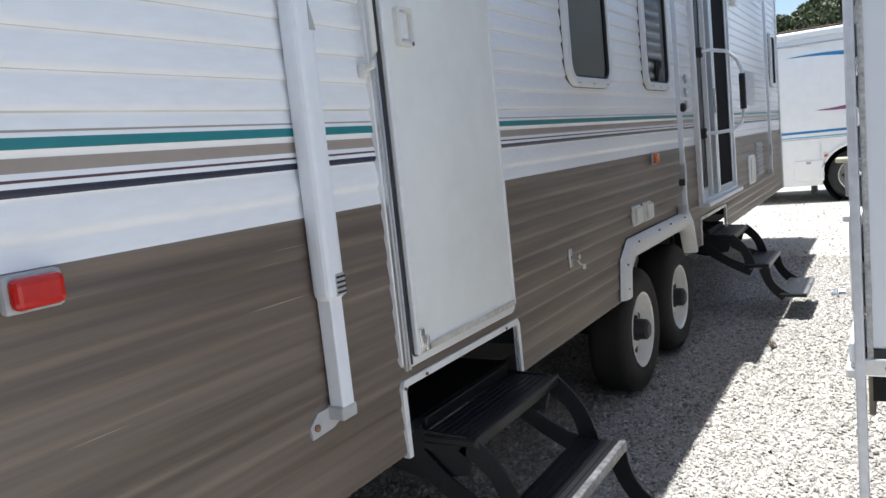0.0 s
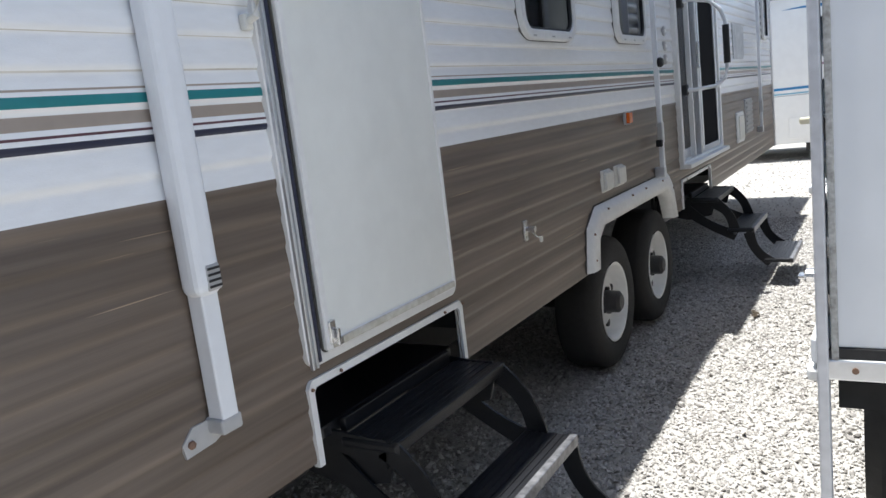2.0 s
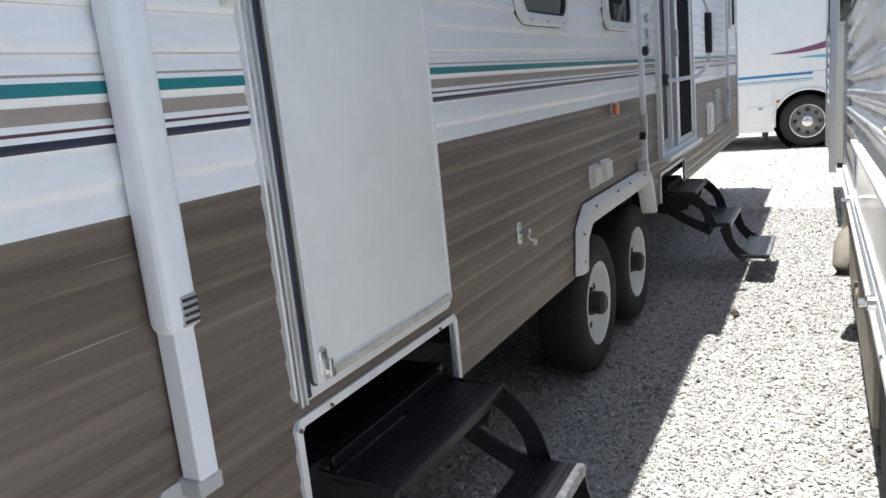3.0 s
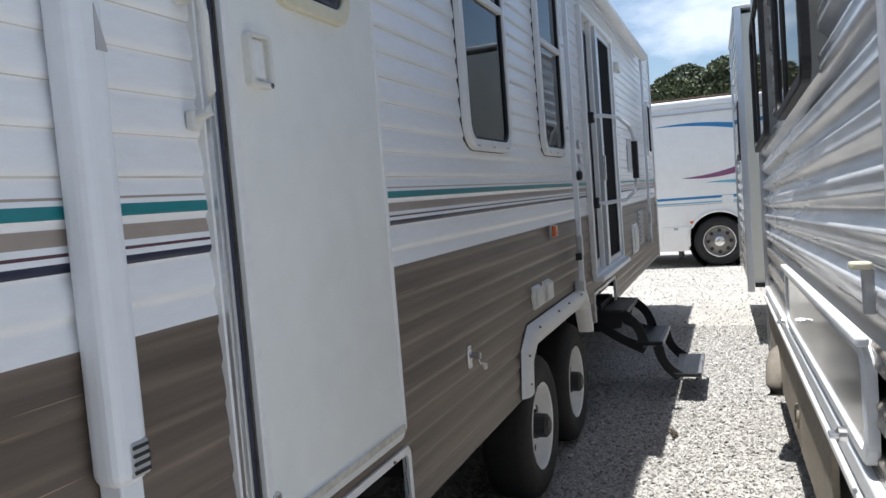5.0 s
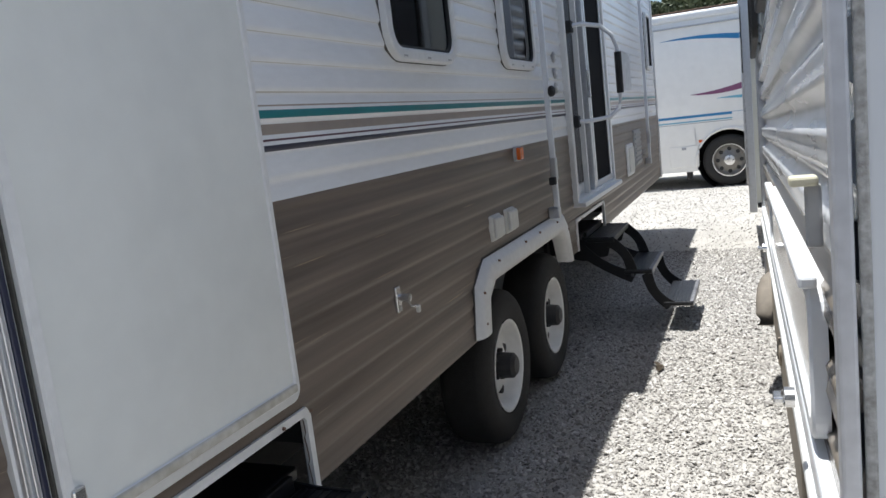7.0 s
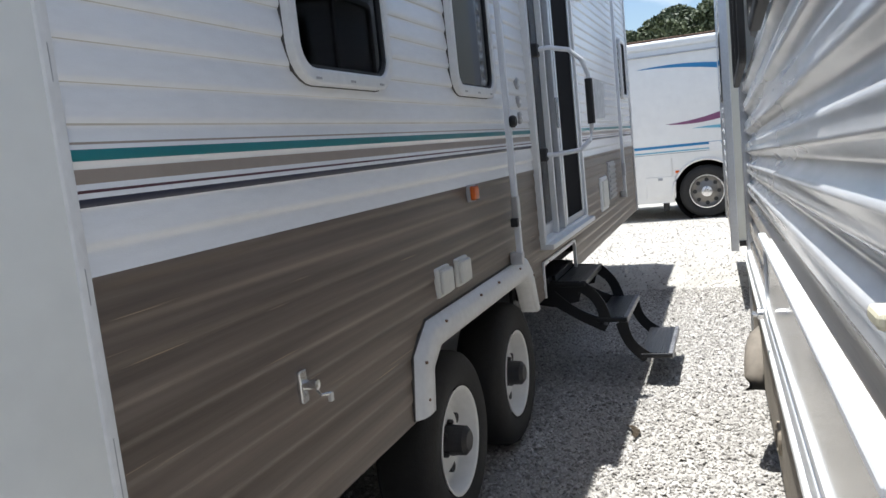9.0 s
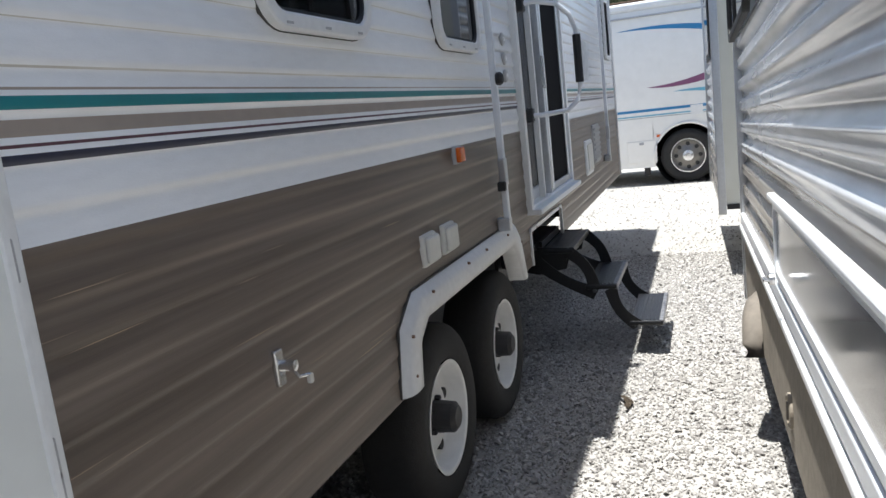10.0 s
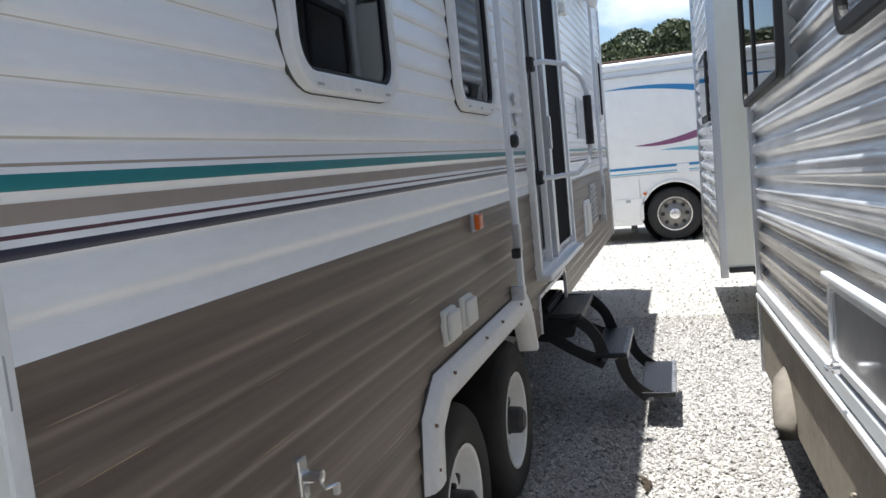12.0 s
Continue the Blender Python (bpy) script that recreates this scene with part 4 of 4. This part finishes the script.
rim_v = [b.verts.new((x, MY, z)) for x, z in arch]
deep = [b.verts.new((x, MY + 0.3, z)) for x, z in arch]
for k in range(len(arch) - 1):
    b.faces.new((rim_v[k], rim_v[k + 1], tops[k + 1], tops[k]))
    b.faces.new((rim_v[k], deep[k], deep[k + 1], rim_v[k + 1]))
bmesh.ops.remove_doubles(b, verts=b.verts[:], dist=1e-5)
bmesh.ops.recalc_face_normals(b, faces=b.faces)
XL, XG = arch[0][0], arch[-1][0]
box(b, -9.0, XL, MY, MY + 2.4, 0.37, ZA)
box(b, XG, 2.6, MY, MY + 2.4, 0.37, ZA)
box(b, -9.0, 2.6, MY, MY + 2.4, ZA, MTOP)
bmesh.ops.remove_doubles(b, verts=b.verts[:], dist=1e-5)
part("body", b, COACH, MH)
part("roof_cap", B(-9.0, 2.5, MY - 0.03, MY + 2.43, MTOP, MTOP + 0.14, 0.05, 3), TRIM, MH)
part("roof_gutter", B(-9.0, 2.5, MY - 0.035, MY + 0.01, MTOP - 0.10, MTOP - 0.075, 0.008), COACH_GREY, MH)
part("roof_edge", B(-9.0, 2.5, MY - 0.012, MY + 0.02, MTOP + 0.135, MTOP + 0.165, 0.006), RUST, MH, "rusty brown edging strip along the roof")


def swoosh(x0, x1, zl, zr, th, m, label, curve=0.12):
    n = 24
    top, bot = [], []
    for k in range(n + 1):
        u = k / n
        x = x0 + (x1 - x0) * u
        z = zl + (zr - zl) * u ** 1.6 + curve * math.sin(math.pi * u) * 0.4
        w = th * u ** 0.8
        top.append((x, z + w * 0.5))
        bot.append((x, z - w * 0.5))
    mh_poly(top + bot[::-1], m=m, label=label)


swoosh(-0.35, 1.7, 2.48, 2.22, 0.13, COACH_BLUE, "blue swoosh decal")
swoosh(0.06, 1.5, 1.60, 1.87, 0.16, COACH_PLUM, "plum swoosh decal", -0.1)
swoosh(0.45, 1.7, 1.50, 1.36, 0.12, COACH_TEAL, "light blue swoosh decal", 0.05)
part("stripe", B(-9.0, 2.4, MY - 0.004, MY + 0.002, 1.235, 1.275), COACH_BLUE, MH, "blue pinstripe")
part("stripe", B(-9.0, 2.4, MY - 0.004, MY + 0.002, 1.165, 1.185), COACH_TEAL, MH, "light blue pinstripe")
part("stripe", B(-9.0, 2.4, MY - 0.004, MY + 0.002, 1.14, 1.15), COACH_GREY, MH)
for x in (-1.9, -1.1, -0.30):
    h = part("compartment_door", B(x, x + 0.45, MY - 0.012, MY + 0.004, 0.45, 0.79, 0.01), COACH, MH)
    part("latch", B(x + 0.19, x + 0.26, MY - 0.022, MY - 0.01, 0.73, 0.77, 0.004), COACH_GREY, h)
part("placard", B(0.68, 0.86, MY - 0.01, MY, 1.12, 1.27, 0.003), TRIM, MH)
part("side_marker", B(0.16, 0.22, MY - 0.02, MY, 0.83, 0.87, 0.004), AMBER, MH)
arc = bmesh.new()
tube(arc, [(x, MY - 0.012, z) for x, z in arch], 0.022, 8)
part("wheel_arch_trim", arc, COACH, MH, smooth=True)
part("wheel_well", lathe(bmesh.new(), [(0.0, MY + 0.5), (0.495, MY + 0.5), (0.495, MY + 0.003)], 40, "y", (WX, 0, GZ + 0.42), False), DARK, MH)
tw = part("wheel", lathe(bmesh.new(), [(0.25, MY + 0.04), (0.27, MY + 0.01), (0.34, MY), (0.39, MY + 0.015), (WR, MY + 0.05), (WR, MY + 0.24), (0.38, MY + 0.28), (0.26, MY + 0.28)], 48, "y", (WX, 0, GZ + WR), False), TYRE, MH, smooth=True)
part("rim_ring", lathe(bmesh.new(), [(0.268, MY + 0.02), (0.262, MY + 0.004), (0.245, MY + 0.004), (0.240, MY + 0.02)], 40, "y", (WX, 0, GZ + WR), False), CHROME, tw, "bright wheel rim edge")
part("hub", lathe(bmesh.new(), [(0.085, MY + 0.02), (0.08, MY - 0.02), (0.045, MY - 0.03), (0.0, MY - 0.032)], 24, "y", (WX, 0, GZ + WR)), CHROME, tw, "bright wheel hub")
rm = part("rim", lathe(bmesh.new(), [(0.262, MY + 0.02), (0.25, MY + 0.012), (0.235, MY + 0.03), (0.21, MY + 0.06), (0.15, MY + 0.05), (0.11, MY + 0.02), (0.06, MY + 0.0), (0.0, MY - 0.005)], 48, "y", (WX, 0, GZ + WR), False), COACH_RIM, tw, "dulled polished steel wheel", smooth=True)
for k in range(8):
    t = 2 * math.pi * k / 8
    part("hand_hole", lathe(bmesh.new(), [(0.0, MY + 0.045), (0.032, MY + 0.044), (0.032, MY + 0.08)], 12, "y", (WX + 0.18 * math.cos(t), 0, GZ + WR + 0.18 * math.sin(t))), BLACK, rm)
part("underside", B(-8.8, 2.4, MY + 0.3, MY + 2.2, 0.38, 0.5), DARK, MH)
part("mud_flap", B(-0.06, 0.02, MY + 0.05, MY + 0.3, GZ + 0.14, 0.48, 0.01), BLACK, MH)


# ---- trees behind ----
def tree(x, y, h, seed):
    rng = random.Random(seed)
    T = thing("tree", (x, y, GZ), "broad green oak tree with dense leafy crown", "tree", "trees behind the lot")
    b = bmesh.new()
    tube(b, [(x, y, GZ - 0.1), (x + 0.1, y, h * 0.25), (x, y + 0.1, h * 0.5)], 0.28, 10)
    tips = []
    for k in range(22):
        a = rng.uniform(0, 6.28)
        r = rng.uniform(0.08, 0.40) * h
        tip = Vector((x + r * math.cos(a), y + r * math.sin(a), h * rng.uniform(0.45, 0.93)))
        base = Vector((x, y, h * rng.uniform(0.25, 0.48)))
        tube(b, [base, base.lerp(tip, 0.5) + Vector((0, 0, -0.2)), tip], 0.07, 6)
        tips.append(tip)
    part("trunk", b, BARK, T)
    nr = np.random.default_rng(seed)
    pts = []
    for t in tips + [Vector((x, y, h * 0.86))]:
        n = 2600
        d = nr.normal(0, 1, (n, 3))
        d /= np.linalg.norm(d, axis=1)[:, None]
        rad = rng.uniform(0.085, 0.135) * h * nr.uniform(0.35, 1.05, n) ** 0.5
        pts.append(np.array(t) + d * rad[:, None] * np.array([1.15, 1.15, 0.8]))
    P = np.concatenate(pts)
    n = len(P)
    s = nr.uniform(0.05, 0.12, n)
    u = nr.normal(0, 1, (n, 3))
    u /= np.linalg.norm(u, axis=1)[:, None]
    w = np.cross(u, nr.normal(0, 1, (n, 3)))
    w /= np.linalg.norm(w, axis=1)[:, None]
    V = np.stack([P + u * s[:, None], P + w * s[:, None] * .55, P - u * s[:, None], P - w * s[:, None] * .55], 1).reshape(-1, 3)
    F = np.arange(4 * n).reshape(-1, 4)
    me = bpy.data.meshes.new("crown")
    me.from_pydata(V.tolist(), [], F.tolist())
    me.materials.append(LEAF)
    ob = new("crown", me)
    ob.parent = T
    ob.matrix_parent_inverse = T.matrix_basis.inverted()


for i, (x, y, h) in enumerate(((-0.7, 34, 6.3), (2.8, 36, 4.9), (-4.8, 35, 5.4), (7.0, 37, 5.2), (-10, 38, 5.6), (12, 38, 5.6))):
    tree(x, y, h, i + 3)

# ---- litter on the gravel ----
lf = bmesh.new()
pts = [(0.40, 5.42), (0.44, 5.40), (0.475, 5.36), (0.485, 5.31), (0.475, 5.26)]
for (xa, ya), (xb, yb), w in zip(pts, pts[1:], (0.012, 0.02, 0.02, 0.012)):
    n = Vector((-(yb - ya), xb - xa)).normalized() * w
    q = [lf.verts.new((xa + n.x, ya + n.y, GZ + 0.012)), lf.verts.new((xa - n.x, ya - n.y, GZ + 0.02)), lf.verts.new((xb - n.x, yb - n.y, GZ + 0.022)), lf.verts.new((xb + n.x, yb + n.y, GZ + 0.012))]
    lf.faces.new(q)
bmesh.ops.solidify(lf, geom=lf.faces[:], thickness=0.003)
tagged(part("dry_leaf", lf, DEADLEAF), "curled dry brown leaf on the gravel", "leaf")
